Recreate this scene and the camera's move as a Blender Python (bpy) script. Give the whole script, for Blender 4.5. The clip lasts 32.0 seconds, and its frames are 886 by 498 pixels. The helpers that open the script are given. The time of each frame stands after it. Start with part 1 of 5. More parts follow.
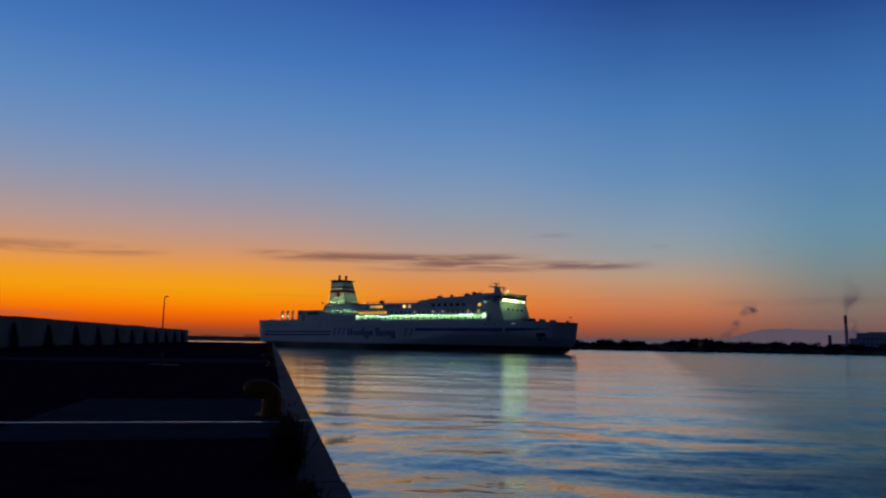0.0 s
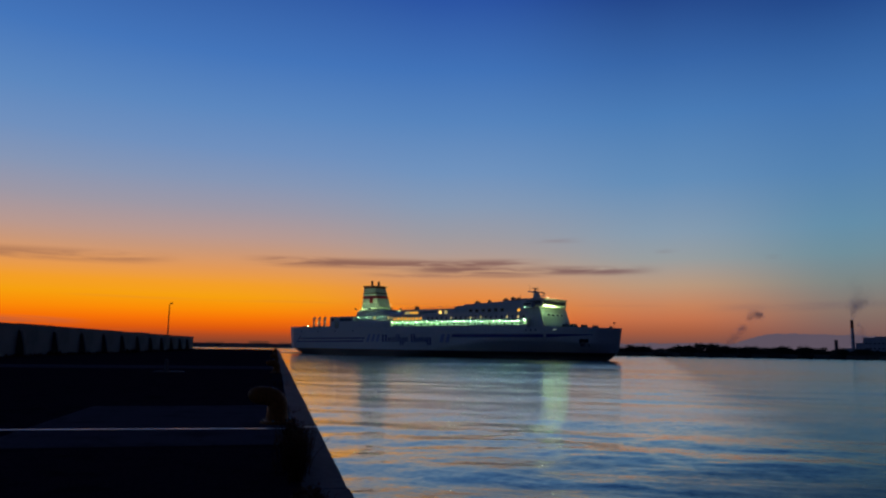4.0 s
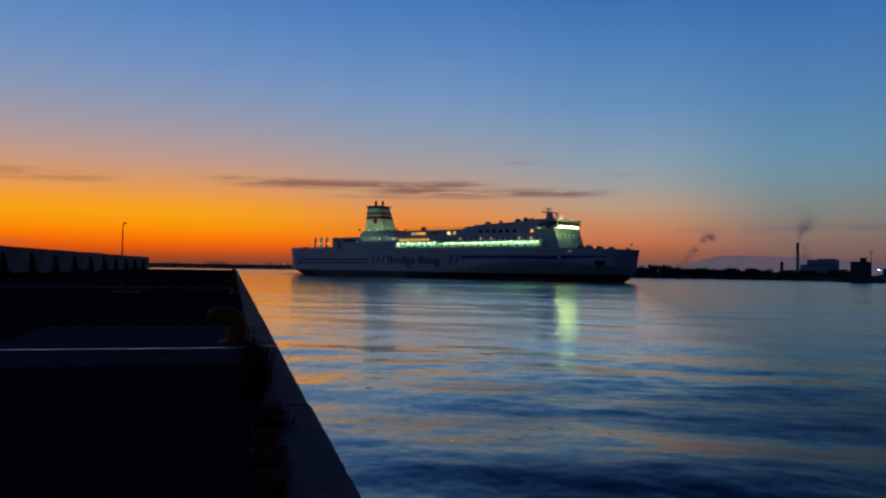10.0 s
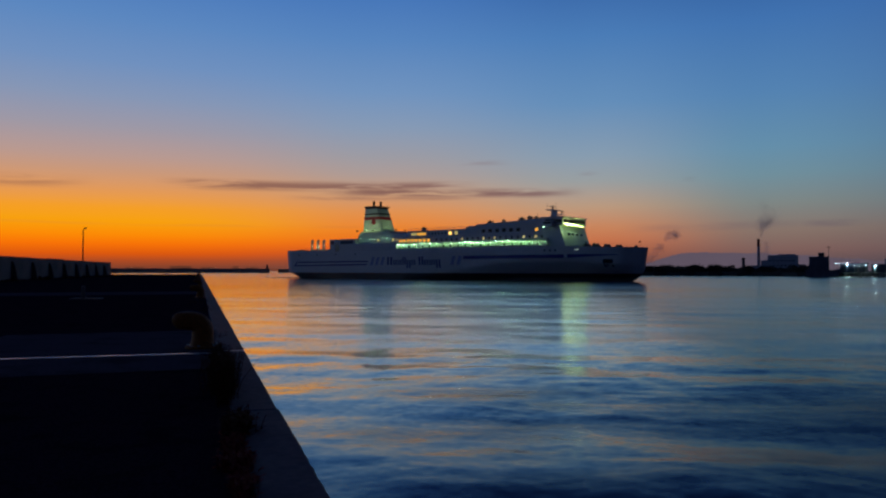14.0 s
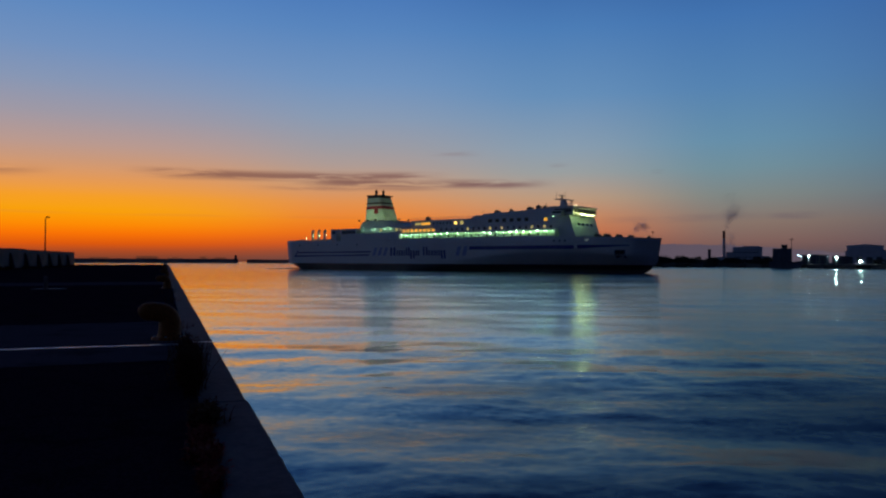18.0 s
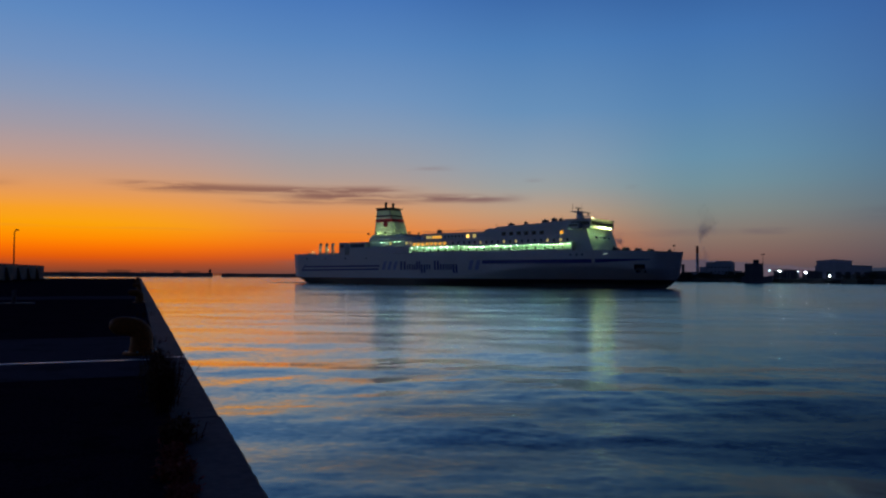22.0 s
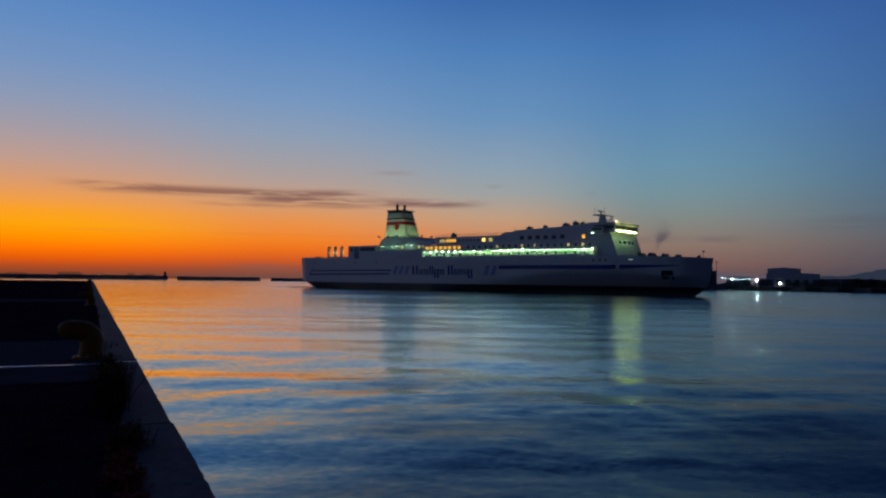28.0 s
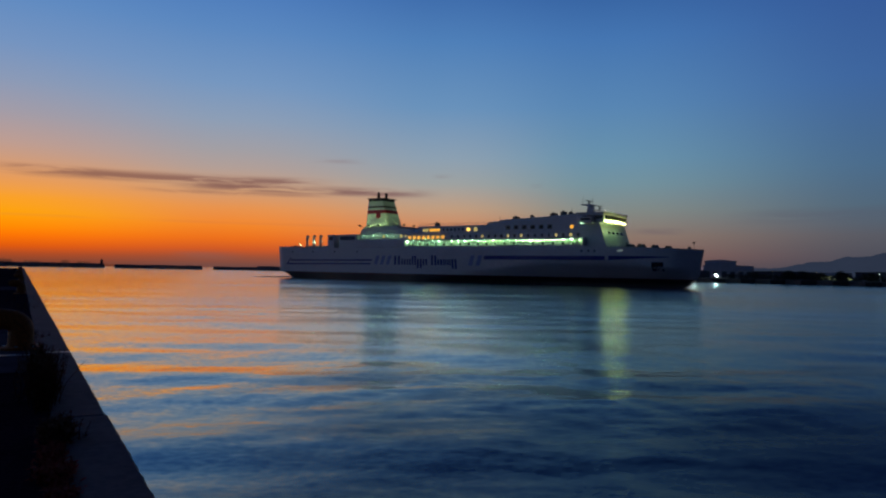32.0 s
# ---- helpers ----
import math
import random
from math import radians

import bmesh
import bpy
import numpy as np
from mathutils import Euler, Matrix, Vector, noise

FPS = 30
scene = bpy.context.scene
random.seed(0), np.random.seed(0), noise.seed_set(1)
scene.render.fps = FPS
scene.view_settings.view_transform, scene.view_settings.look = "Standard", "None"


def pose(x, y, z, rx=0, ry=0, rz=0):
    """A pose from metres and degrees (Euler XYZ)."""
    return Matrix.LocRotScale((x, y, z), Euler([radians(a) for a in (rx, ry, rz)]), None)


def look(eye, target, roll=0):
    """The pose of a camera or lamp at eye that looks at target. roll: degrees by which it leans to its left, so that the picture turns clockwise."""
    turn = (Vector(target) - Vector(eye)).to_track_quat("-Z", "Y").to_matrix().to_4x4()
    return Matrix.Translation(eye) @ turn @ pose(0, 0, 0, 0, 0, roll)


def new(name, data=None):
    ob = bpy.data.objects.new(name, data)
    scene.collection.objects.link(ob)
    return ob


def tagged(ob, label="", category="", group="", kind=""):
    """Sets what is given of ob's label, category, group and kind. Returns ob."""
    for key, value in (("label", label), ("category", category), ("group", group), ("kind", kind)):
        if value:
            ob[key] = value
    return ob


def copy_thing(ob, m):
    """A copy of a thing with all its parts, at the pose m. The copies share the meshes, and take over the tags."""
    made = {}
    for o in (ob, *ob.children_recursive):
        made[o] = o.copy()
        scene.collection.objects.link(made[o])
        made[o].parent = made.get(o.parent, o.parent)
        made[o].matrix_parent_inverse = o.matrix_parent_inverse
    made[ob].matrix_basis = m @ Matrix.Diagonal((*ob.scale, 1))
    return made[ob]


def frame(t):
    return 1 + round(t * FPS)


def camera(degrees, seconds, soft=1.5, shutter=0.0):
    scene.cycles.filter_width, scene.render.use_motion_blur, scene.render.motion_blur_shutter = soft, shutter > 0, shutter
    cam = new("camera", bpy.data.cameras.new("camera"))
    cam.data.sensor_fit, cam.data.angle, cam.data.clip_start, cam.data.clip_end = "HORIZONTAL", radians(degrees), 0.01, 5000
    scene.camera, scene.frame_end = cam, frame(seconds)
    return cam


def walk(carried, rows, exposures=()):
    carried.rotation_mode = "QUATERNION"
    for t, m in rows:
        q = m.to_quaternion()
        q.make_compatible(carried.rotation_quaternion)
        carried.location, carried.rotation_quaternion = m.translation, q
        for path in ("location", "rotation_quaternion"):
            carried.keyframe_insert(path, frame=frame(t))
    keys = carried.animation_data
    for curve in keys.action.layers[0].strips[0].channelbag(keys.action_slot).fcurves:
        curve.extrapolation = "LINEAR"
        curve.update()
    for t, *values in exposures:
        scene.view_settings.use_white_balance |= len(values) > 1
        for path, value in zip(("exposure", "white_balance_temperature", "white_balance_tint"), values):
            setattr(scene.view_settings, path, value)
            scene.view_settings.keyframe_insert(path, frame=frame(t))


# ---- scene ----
EYE = Vector((0.0, 0.0, 4.42))
QUAY_Z = 2.94


def aim(turn, tilt):
    a, e = radians(turn), radians(tilt)
    return Vector((math.sin(a) * math.cos(e), math.cos(a) * math.cos(e), math.sin(e)))


cam = camera(63.79, 32.0, soft=2.2)
def stand(t):
    """The camera is held in the hand on one spot; towards the end the body turns and carries it a little to the right."""
    return EYE + Vector((float(np.interp(t, (0, 26, 28, 30, 31, 32), (0, 0, 0.014, 0.026, 0.034, 0.038))), 0, 0))


# seconds, heading clockwise from +y, tilt up, lean
walk(cam, [(t, look(stand(t), stand(t) + aim(a, e), r)) for t, a, e, r in (
    (0, -0.003, 7.411, 1.015),
    (0.5, -0.021, 7.622, 1.130),
    (1, -0.024, 7.760, 1.129),
    (1.5, -0.028, 7.907, 0.977),
    (2, -0.153, 8.124, 0.832),
    (2.5, -0.336, 8.320, 0.722),
    (3, -0.408, 8.392, 0.833),
    (3.5, -0.468, 8.304, 0.867),
    (5.5, 0.940, 4.597, 0.505),
    (6, 1.494, 3.182, 0.440),
    (6.5, 1.714, 2.470, 0.552),
    (7, 1.845, 2.297, 0.493),
    (7.5, 2.083, 2.151, 0.420),
    (8, 2.430, 1.944, 0.419),
    (8.5, 2.724, 1.746, 0.535),
    (9, 2.956, 1.663, 0.690),
    (9.5, 2.997, 1.640, 0.824),
    (10, 2.982, 1.608, 0.926),
    (10.5, 2.965, 1.487, 1.023),
    (11, 2.993, 1.386, 1.174),
    (11.5, 2.992, 1.301, 1.288),
    (12, 3.085, 1.249, 1.176),
    (12.5, 3.353, 1.265, 0.926),
    (13, 3.866, 1.436, 0.614),
    (13.5, 4.668, 1.608, 0.267),
    (14, 5.568, 1.692, 0.044),
    (14.5, 6.455, 1.603, -0.087),
    (16.5, 7.734, 1.100, -0.220),
    (17, 7.754, 1.009, -0.092),
    (17.5, 7.796, 0.969, 0.053),
    (18, 7.934, 0.955, 0.173),
    (18.5, 8.109, 1.045, 0.222),
    (19, 8.385, 1.235, 0.354),
    (19.5, 8.598, 1.507, 0.486),
    (20, 8.746, 1.722, 0.501),
    (20.5, 8.901, 1.896, 0.410),
    (21, 9.151, 2.014, 0.293),
    (21.5, 9.517, 2.092, 0.229),
    (22, 9.815, 2.108, 0.262),
    (22.5, 10.070, 2.107, 0.398),
    (23, 10.291, 2.064, 0.434),
    (23.5, 10.476, 2.002, 0.336),
    (24, 10.616, 1.940, 0.191),
    (24.5, 10.769, 1.947, 0.207),
    (25, 10.954, 2.119, 0.392),
    (25.5, 11.244, 2.355, 0.613),
    (27.5, 12.693, 2.473, 0.676),
    (28, 12.992, 2.528, 0.711),
    (28.5, 13.275, 2.577, 0.739),
    (29, 13.836, 2.598, 0.717),
    (29.5, 14.471, 2.498, 0.681),
    (30, 15.042, 2.171, 0.634),
    (30.5, 15.442, 1.992, 0.615),
    (31, 15.979, 1.861, 0.761),
    (31.5, 16.551, 1.759, 0.982),
    (32, 17.291, 1.779, 1.067),
)], exposures=[(0, -0.10, 6320, 10), (3, -0.08, 6320, 10), (6, -0.05, 6300, 10), (10, -0.05, 6300, 10), (18, -0.04, 6420, 10), (23, -0.01, 6550, 10), (31, 0.03, 6580, 10), (32, 0.03, 6580, 10)])


# ---------------------------------------------------------------- node helpers
def lin(c):
    """A colour of 0 to 255 in each channel, made linear."""
    return tuple(((v / 255) / 12.92 if v < 10.3 else ((v / 255 + 0.055) / 1.055) ** 2.4) for v in c[:3]) + (1.0,)


class Nodes:
    def __init__(self, tree):
        self.tree = tree
        tree.nodes.clear()

    def add(self, kind, **ins):
        n = self.tree.nodes.new(kind)
        for key, value in ins.items():
            self.put(n.inputs[key.replace("_", " ")], value)
        return n

    def put(self, socket, value):
        if isinstance(value, bpy.types.NodeSocket):
            self.tree.links.new(value, socket)
        else:
            socket.default_value = value

    def math(self, op, a, b=0.0, c=0.0, clamp=False):
        n = self.tree.nodes.new("ShaderNodeMath")
        n.operation, n.use_clamp = op, clamp
        for i, x in enumerate((a, b, c)):
            self.put(n.inputs[i], x)
        return n.outputs[0]

    def span(self, x, a, b, to0=0.0, to1=1.0, smooth=True):
        n = self.tree.nodes.new("ShaderNodeMapRange")
        n.interpolation_type = "SMOOTHSTEP" if smooth else "LINEAR"
        for i, v in enumerate((x, a, b, to0, to1)):
            self.put(n.inputs[i], v)
        return n.outputs[0]

    def mix(self, f, a, b):
        n = self.tree.nodes.new("ShaderNodeMix")
        n.data_type = "RGBA"
        self.put(n.inputs["Factor"], f)
        self.put(n.inputs[6], a)
        self.put(n.inputs[7], b)
        return n.outputs[2]

    def ramp(self, x, stops):
        n = self.tree.nodes.new("ShaderNodeValToRGB")
        self.put(n.inputs[0], x)
        els = n.color_ramp.elements
        while len(els) < len(stops):
            els.new(1.0)
        for e, (p, c) in zip(els, stops):
            e.position, e.color = p, c
        return n.outputs[0]

    def noise(self, vec, scale, detail=3.0, rough=0.5, warp=0.0):
        n = self.add("ShaderNodeTexNoise", Scale=scale, Detail=detail, Roughness=rough, Distortion=warp)
        if vec is not None:
            self.tree.links.new(vec, n.inputs["Vector"])
        return n.outputs[0]

    def vadd(self, a, b):
        n = self.tree.nodes.new("ShaderNodeVectorMath")
        n.operation = "ADD"
        self.put(n.inputs[0], a)
        self.put(n.inputs[1], b)
        return n.outputs[0]

    def slopes(self, vec, scale, detail, amount):
        """Small random tilts to both sides of level, as a vector to add to a surface's normal."""
        c = self.add("ShaderNodeTexNoise", Vector=vec, Scale=scale, Detail=detail, Roughness=0.55).outputs["Color"]
        x, y, _ = self.add("ShaderNodeSeparateXYZ", Vector=c).outputs
        return self.vec(*(self.math("MULTIPLY", self.math("SUBTRACT", v, 0.5), amount) for v in (x, y)))

    def vec(self, x, y, z=0.0):
        return self.add("ShaderNodeCombineXYZ", X=x, Y=y, Z=z).outputs[0]

    def mapped(self, vec, scale=(1, 1, 1), turn=0.0):
        n = self.add("ShaderNodeMapping", Vector=vec)
        n.inputs["Scale"].default_value = scale
        n.inputs["Rotation"].default_value = (0, 0, turn)
        return n.outputs[0]


# ---------------------------------------------------------------- the evening sky
SUNSET = radians(-25)
world = bpy.data.worlds.new("dusk_sky")
scene.world = world
world.use_nodes = True
N = Nodes(world.node_tree)
xyz = N.add("ShaderNodeSeparateXYZ", Vector=N.add("ShaderNodeTexCoord").outputs["Generated"])
sky_x, sky_y, sky_z = xyz.outputs
height = N.math("MULTIPLY", N.math("ARCSINE", sky_z), 180 / math.pi)
bearing = N.math("MULTIPLY", N.math("ARCTAN2", sky_x, sky_y), 180 / math.pi)
near_sun = N.math("COSINE", N.math("SUBTRACT", N.math("RADIANS", bearing), SUNSET))
level = N.math("DIVIDE", height, 60.0, clamp=True)
# colour by height over the horizon, for six bearings away from the sunset
SKY_SUNSET = ((0.1, 120, 64, 46), (0.7, 174, 74, 34), (1.2, 222, 88, 12), (1.9, 250, 114, 4), (2.6, 255, 140, 2), (3.6, 251, 162, 8), (4.6, 248, 160, 37), (5.8, 230, 155, 87),
              (7.2, 205, 154, 122), (8.3, 188, 155, 144), (10.4, 160, 154, 166), (12.6, 136, 152, 182), (15, 114, 146, 191), (18, 94, 137, 192), (22, 70, 119, 187), (27, 52, 95, 167), (34, 32, 62, 122), (60, 9, 17, 41))
SKY_BESIDE = ((0.1, 112, 74, 68), (0.8, 152, 78, 54), (1.4, 204, 88, 38), (2.2, 234, 110, 28), (3.2, 240, 132, 40), (4.6, 229, 146, 78), (6.1, 201, 155, 120), (7.6, 176, 157, 150),
              (9.0, 160, 157, 163), (11.3, 138, 156, 181), (14, 115, 149, 191), (18, 89, 134, 190), (22, 67, 116, 184), (27, 46, 87, 165), (34, 26, 50, 102), (60, 8, 15, 38))
SKY_MIDWAY = ((0.1, 98, 72, 72), (1.5, 172, 96, 66), (2.4, 200, 116, 76), (3.4, 204, 134, 92), (5, 190, 155, 126), (7, 156, 160, 160), (9, 138, 158, 176),
              (13, 103, 144, 186), (18, 77, 126, 183), (22, 57, 103, 168), (27, 34, 68, 136), (33, 19, 38, 82), (60, 7, 12, 33))
SKY_ACROSS = ((0.1, 78, 70, 78), (1.5, 128, 96, 90), (3, 137, 117, 106), (5, 128, 136, 133), (7, 114, 144, 156),
              (9, 103, 144, 170), (13, 86, 132, 178), (18, 67, 116, 176), (21.5, 52, 97, 160), (24.5, 37, 75, 140), (27, 29, 61, 124), (32, 13, 28, 65), (60, 6, 10, 29))
SKY_SIDE = ((0.1, 64, 64, 78), (3, 86, 88, 98), (5, 79, 101, 120), (8, 72, 106, 139), (14, 60, 100, 157), (25, 41, 76, 147), (31, 8, 18, 47), (60, 5, 9, 26))
SKY_BEHIND = ((0.1, 20, 24, 36), (5, 21, 29, 47), (15, 16, 28, 55), (60, 6, 10, 27))
GLOW = [(0.995, SKY_SUNSET), (0.906, SKY_BESIDE), (0.743, SKY_MIDWAY), (0.574, SKY_ACROSS), (0.259, SKY_SIDE), (-0.35, SKY_BEHIND)]
colour = None
for i, (reach, stops) in enumerate(GLOW):
    ramp = N.ramp(level, [(e / 60, lin(c)) for e, *c in stops])
    colour = ramp if colour is None else N.mix(N.span(near_sun, GLOW[i - 1][0], reach), colour, ramp)
# thin streaks of cloud, drawn out level: bearing from and to, height, half thickness, tilt, strength
STREAKS = [
    (-17, 9, 6.62, 0.38, 0.010, 0.84), (-5, 17.5, 6.17, 0.36, -0.004, 0.88), (-8, 10, 5.75, 0.20, 0.006, 0.45), (-42, -20, 6.15, 0.42, 0.015, 0.5),
    (19, 34, 3.3, 0.30, 0.01, 0.30), (31.5, 37, 3.35, 0.25, 0.0, 0.50), (6, 11.5, 8.6, 0.22, 0.0, 0.25), (16, 18.5, 7.6, 0.18, 0.0, 0.25),
    (24, 25.5, 6.9, 0.14, 0.0, 0.3), (-42, -26, 1.6, 0.24, -0.02, 0.55), (4, 12, 0.75, 0.45, 0.0, 0.30), (-5, 3, 0.85, 0.35, 0.0, 0.40), (38, 60, 4.6, 0.5, 0.03, 0.25), (-30, 20, 3.4, 0.12, 0.0, 0.08),
]
drift = N.vec(N.math("MULTIPLY", bearing, 0.11), N.math("MULTIPLY", height, 1.25), 0.0)
wisp = N.noise(drift, 1.6, 5.0, 0.55, 0.6)
wander = N.math("MULTIPLY", N.math("SUBTRACT", N.noise(drift, 0.55, 2.0), 0.5), 0.3)
cover = 0.0
for a0, a1, e0, half, tilt, amount in STREAKS:
    mid = N.math("MULTIPLY_ADD", N.math("SUBTRACT", bearing, (a0 + a1) / 2), tilt, e0)
    off = N.math("ABSOLUTE", N.math("SUBTRACT", N.math("ADD", height, wander), mid))
    soft = N.span(off, half * 1.5, half * 0.1)
    edge = min(5.0, (a1 - a0) / 2)
    ends = N.math("MULTIPLY", N.span(bearing, a0, a0 + edge), N.span(bearing, a1, a1 - edge))
    body = N.math("MULTIPLY", N.math("MULTIPLY", soft, ends), N.span(wisp, 0.30, 0.58))
    cover = N.math("MAXIMUM", cover, N.math("MULTIPLY", body, amount))
haze = N.ramp(N.span(near_sun, 0.4, 0.99, smooth=False), [(0.0, lin((84, 84, 100))), (0.5, lin((118, 92, 98))), (1.0, lin((134, 90, 78)))])
colour = N.mix(cover, colour, haze)
air = N.add("ShaderNodeTexSky")
air.sky_type, air.sun_disc, air.sun_elevation, air.sun_rotation = "NISHITA", False, radians(0.0), SUNSET
glow = N.add("ShaderNodeBackground", Color=colour, Strength=1.0)
scatter = N.add("ShaderNodeBackground", Color=air.outputs[0], Strength=0.002)
both = N.add("ShaderNodeAddShader")
N.put(both.inputs[0], glow.outputs[0])
N.put(both.inputs[1], scatter.outputs[0])
N.put(N.add("ShaderNodeOutputWorld").inputs[0], both.outputs[0])


# ---------------------------------------------------------------- materials
def surface(name, base, rough=0.6, metal=0.0, grain=12.0, spread=0.25, stains=0.0, bump=0.0, dirt=(0.03, 0.028, 0.025), size=1.0, ior=1.5, sheen=0.5):
    """Paint, concrete, metal: base colour with fine grain, broad stains, streaks and relief, at real size."""
    m = bpy.data.materials.new(name)
    m.use_nodes = True
    n = Nodes(m.node_tree)
    at = n.add("ShaderNodeTexCoord").outputs["Object"]
    fine, broad = n.noise(at, grain / size, 4.0, 0.6), n.noise(at, grain / 14 / size, 3.0, 0.55, 0.4)
    base = (*base, 1.0)
    dark = tuple(v * (1 - spread) for v in base[:3]) + (1.0,)
    col = n.mix(n.span(fine, 0.3, 0.7), dark, base)
    if stains:
        col = n.mix(n.math("MULTIPLY", n.span(broad, 0.48, 0.72), stains), col, (*dirt, 1.0))
    b = n.add("ShaderNodeBsdfPrincipled", Base_Color=col, Metallic=metal, IOR=ior, Specular_IOR_Level=sheen)
    n.put(b.inputs["Roughness"], n.span(broad, 0.3, 0.7, max(0.02, rough - 0.1), min(1.0, rough + 0.1)))
    if bump:
        bm = n.add("ShaderNodeBump", Strength=0.7, Distance=bump, Height=fine)
        n.put(b.inputs["Normal"], bm.outputs[0])
    n.put(n.add("ShaderNodeOutputMaterial").inputs[0], b.outputs[0])
    return m


def lamp_mat(name, colour, strength):
    m = bpy.data.materials.new(name)
    m.use_nodes = True
    n = Nodes(m.node_tree)
    n.put(n.add("ShaderNodeOutputMaterial").inputs[0], n.add("ShaderNodeEmission", Color=(*colour, 1.0), Strength=strength).outputs[0])
    return m


def water_mat():
    m = bpy.data.materials.new("harbour_water")
    m.use_nodes = True
    n = Nodes(m.node_tree)
    at = n.add("ShaderNodeTexCoord").outputs["Object"]
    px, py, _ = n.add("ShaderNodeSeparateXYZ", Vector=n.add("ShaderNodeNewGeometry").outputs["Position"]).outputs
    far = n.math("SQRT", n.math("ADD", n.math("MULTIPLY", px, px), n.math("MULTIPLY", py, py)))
    # slack lanes and gusts lie across the basin
    gusts = n.span(n.noise(n.mapped(at, (0.3, 1.0, 1.0), 0.1), 0.035, 3.0, 0.5), 0.38, 0.66)
    liven = n.math("MULTIPLY_ADD", gusts, 0.6, 0.65)
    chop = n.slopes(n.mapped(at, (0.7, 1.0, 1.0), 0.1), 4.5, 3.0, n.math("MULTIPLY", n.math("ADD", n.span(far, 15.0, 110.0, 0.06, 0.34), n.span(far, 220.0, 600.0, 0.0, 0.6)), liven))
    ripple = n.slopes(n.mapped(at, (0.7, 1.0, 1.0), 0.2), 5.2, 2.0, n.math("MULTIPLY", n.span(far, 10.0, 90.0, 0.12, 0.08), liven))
    tilted = n.vadd(n.vadd(n.add("ShaderNodeNewGeometry").outputs["Normal"], chop), ripple)
    facing_up = n.add("ShaderNodeVectorMath", Vector=tilted)
    facing_up.operation = "NORMALIZE"
    lie = facing_up.outputs[0]
    body = n.add("ShaderNodeBsdfDiffuse", Color=(0.003, 0.018, 0.11, 1))
    gloss = n.add("ShaderNodeBsdfGlossy", Color=(0.83, 0.965, 0.955, 1))
    # open water off the quay: fine ripples as roughness, plus darkening painted into the reflection
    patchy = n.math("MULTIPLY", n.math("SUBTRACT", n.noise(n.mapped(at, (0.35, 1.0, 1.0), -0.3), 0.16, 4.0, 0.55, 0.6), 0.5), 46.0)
    left_shift = n.math("MAXIMUM", n.math("MULTIPLY_ADD", px, -1.6, 13.0), 0.0)
    rough_dim = n.math("MULTIPLY", n.span(px, -6.0, 4.0), n.span(n.math("ADD", n.math("ADD", far, patchy), left_shift), 43.0, 18.0))
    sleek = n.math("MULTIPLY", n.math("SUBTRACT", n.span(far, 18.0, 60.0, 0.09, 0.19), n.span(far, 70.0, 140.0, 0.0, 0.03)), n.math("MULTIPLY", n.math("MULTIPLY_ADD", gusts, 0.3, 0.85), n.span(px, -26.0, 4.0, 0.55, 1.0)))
    n.put(gloss.inputs["Roughness"], n.math("MULTIPLY_ADD", rough_dim, 0.12, sleek))
    # to the right the reflection is painted dimmer still, at any distance
    dim_right = n.span(n.math("ADD", n.math("MULTIPLY_ADD", py, -0.28, px), n.math("MULTIPLY", patchy, 0.2)), 0.0, 11.0)
    mirror_dim = n.math("MULTIPLY", n.math("MULTIPLY_ADD", rough_dim, -0.54, 1.0), n.math("MULTIPLY_ADD", dim_right, -0.54, 1.0))
    n.put(gloss.inputs["Normal"], lie)
    mirror = n.add("ShaderNodeFresnel", IOR=1.6)
    n.put(mirror.inputs["Normal"], lie)
    sheet = n.add("ShaderNodeMixShader")
    n.put(sheet.inputs[0], n.math("MULTIPLY", n.math("MULTIPLY", n.math("POWER", mirror.outputs[0], 1.2), 1.85), mirror_dim, clamp=True))
    n.put(sheet.inputs[1], body.outputs[0])
    n.put(sheet.inputs[2], gloss.outputs[0])
    n.put(n.add("ShaderNodeOutputMaterial").inputs[0], sheet.outputs[0])
    return m


def smoke_mat():
    """Fine smoke flakes that scatter light both ways."""
    m = bpy.data.materials.new("thin_smoke")
    m.use_nodes = True
    n = Nodes(m.node_tree)
    half = n.add("ShaderNodeMixShader", Fac=0.65)
    n.put(half.inputs[1], n.add("ShaderNodeBsdfDiffuse", Color=(0.8, 0.8, 0.88, 1.0)).outputs[0])
    n.put(half.inputs[2], n.add("ShaderNodeBsdfTranslucent", Color=(0.9, 0.9, 0.97, 1.0)).outputs[0])
    n.put(n.add("ShaderNodeOutputMaterial").inputs[0], half.outputs[0])
    return m


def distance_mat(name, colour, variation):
    """Hills, land, town kilometres away: a plain glowing backdrop, haze put into its colour."""
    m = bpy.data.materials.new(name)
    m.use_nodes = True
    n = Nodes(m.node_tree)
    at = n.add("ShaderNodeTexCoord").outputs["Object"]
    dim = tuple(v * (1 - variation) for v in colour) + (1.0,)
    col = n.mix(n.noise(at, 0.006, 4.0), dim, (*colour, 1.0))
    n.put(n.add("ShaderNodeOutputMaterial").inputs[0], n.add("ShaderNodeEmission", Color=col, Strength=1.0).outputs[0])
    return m


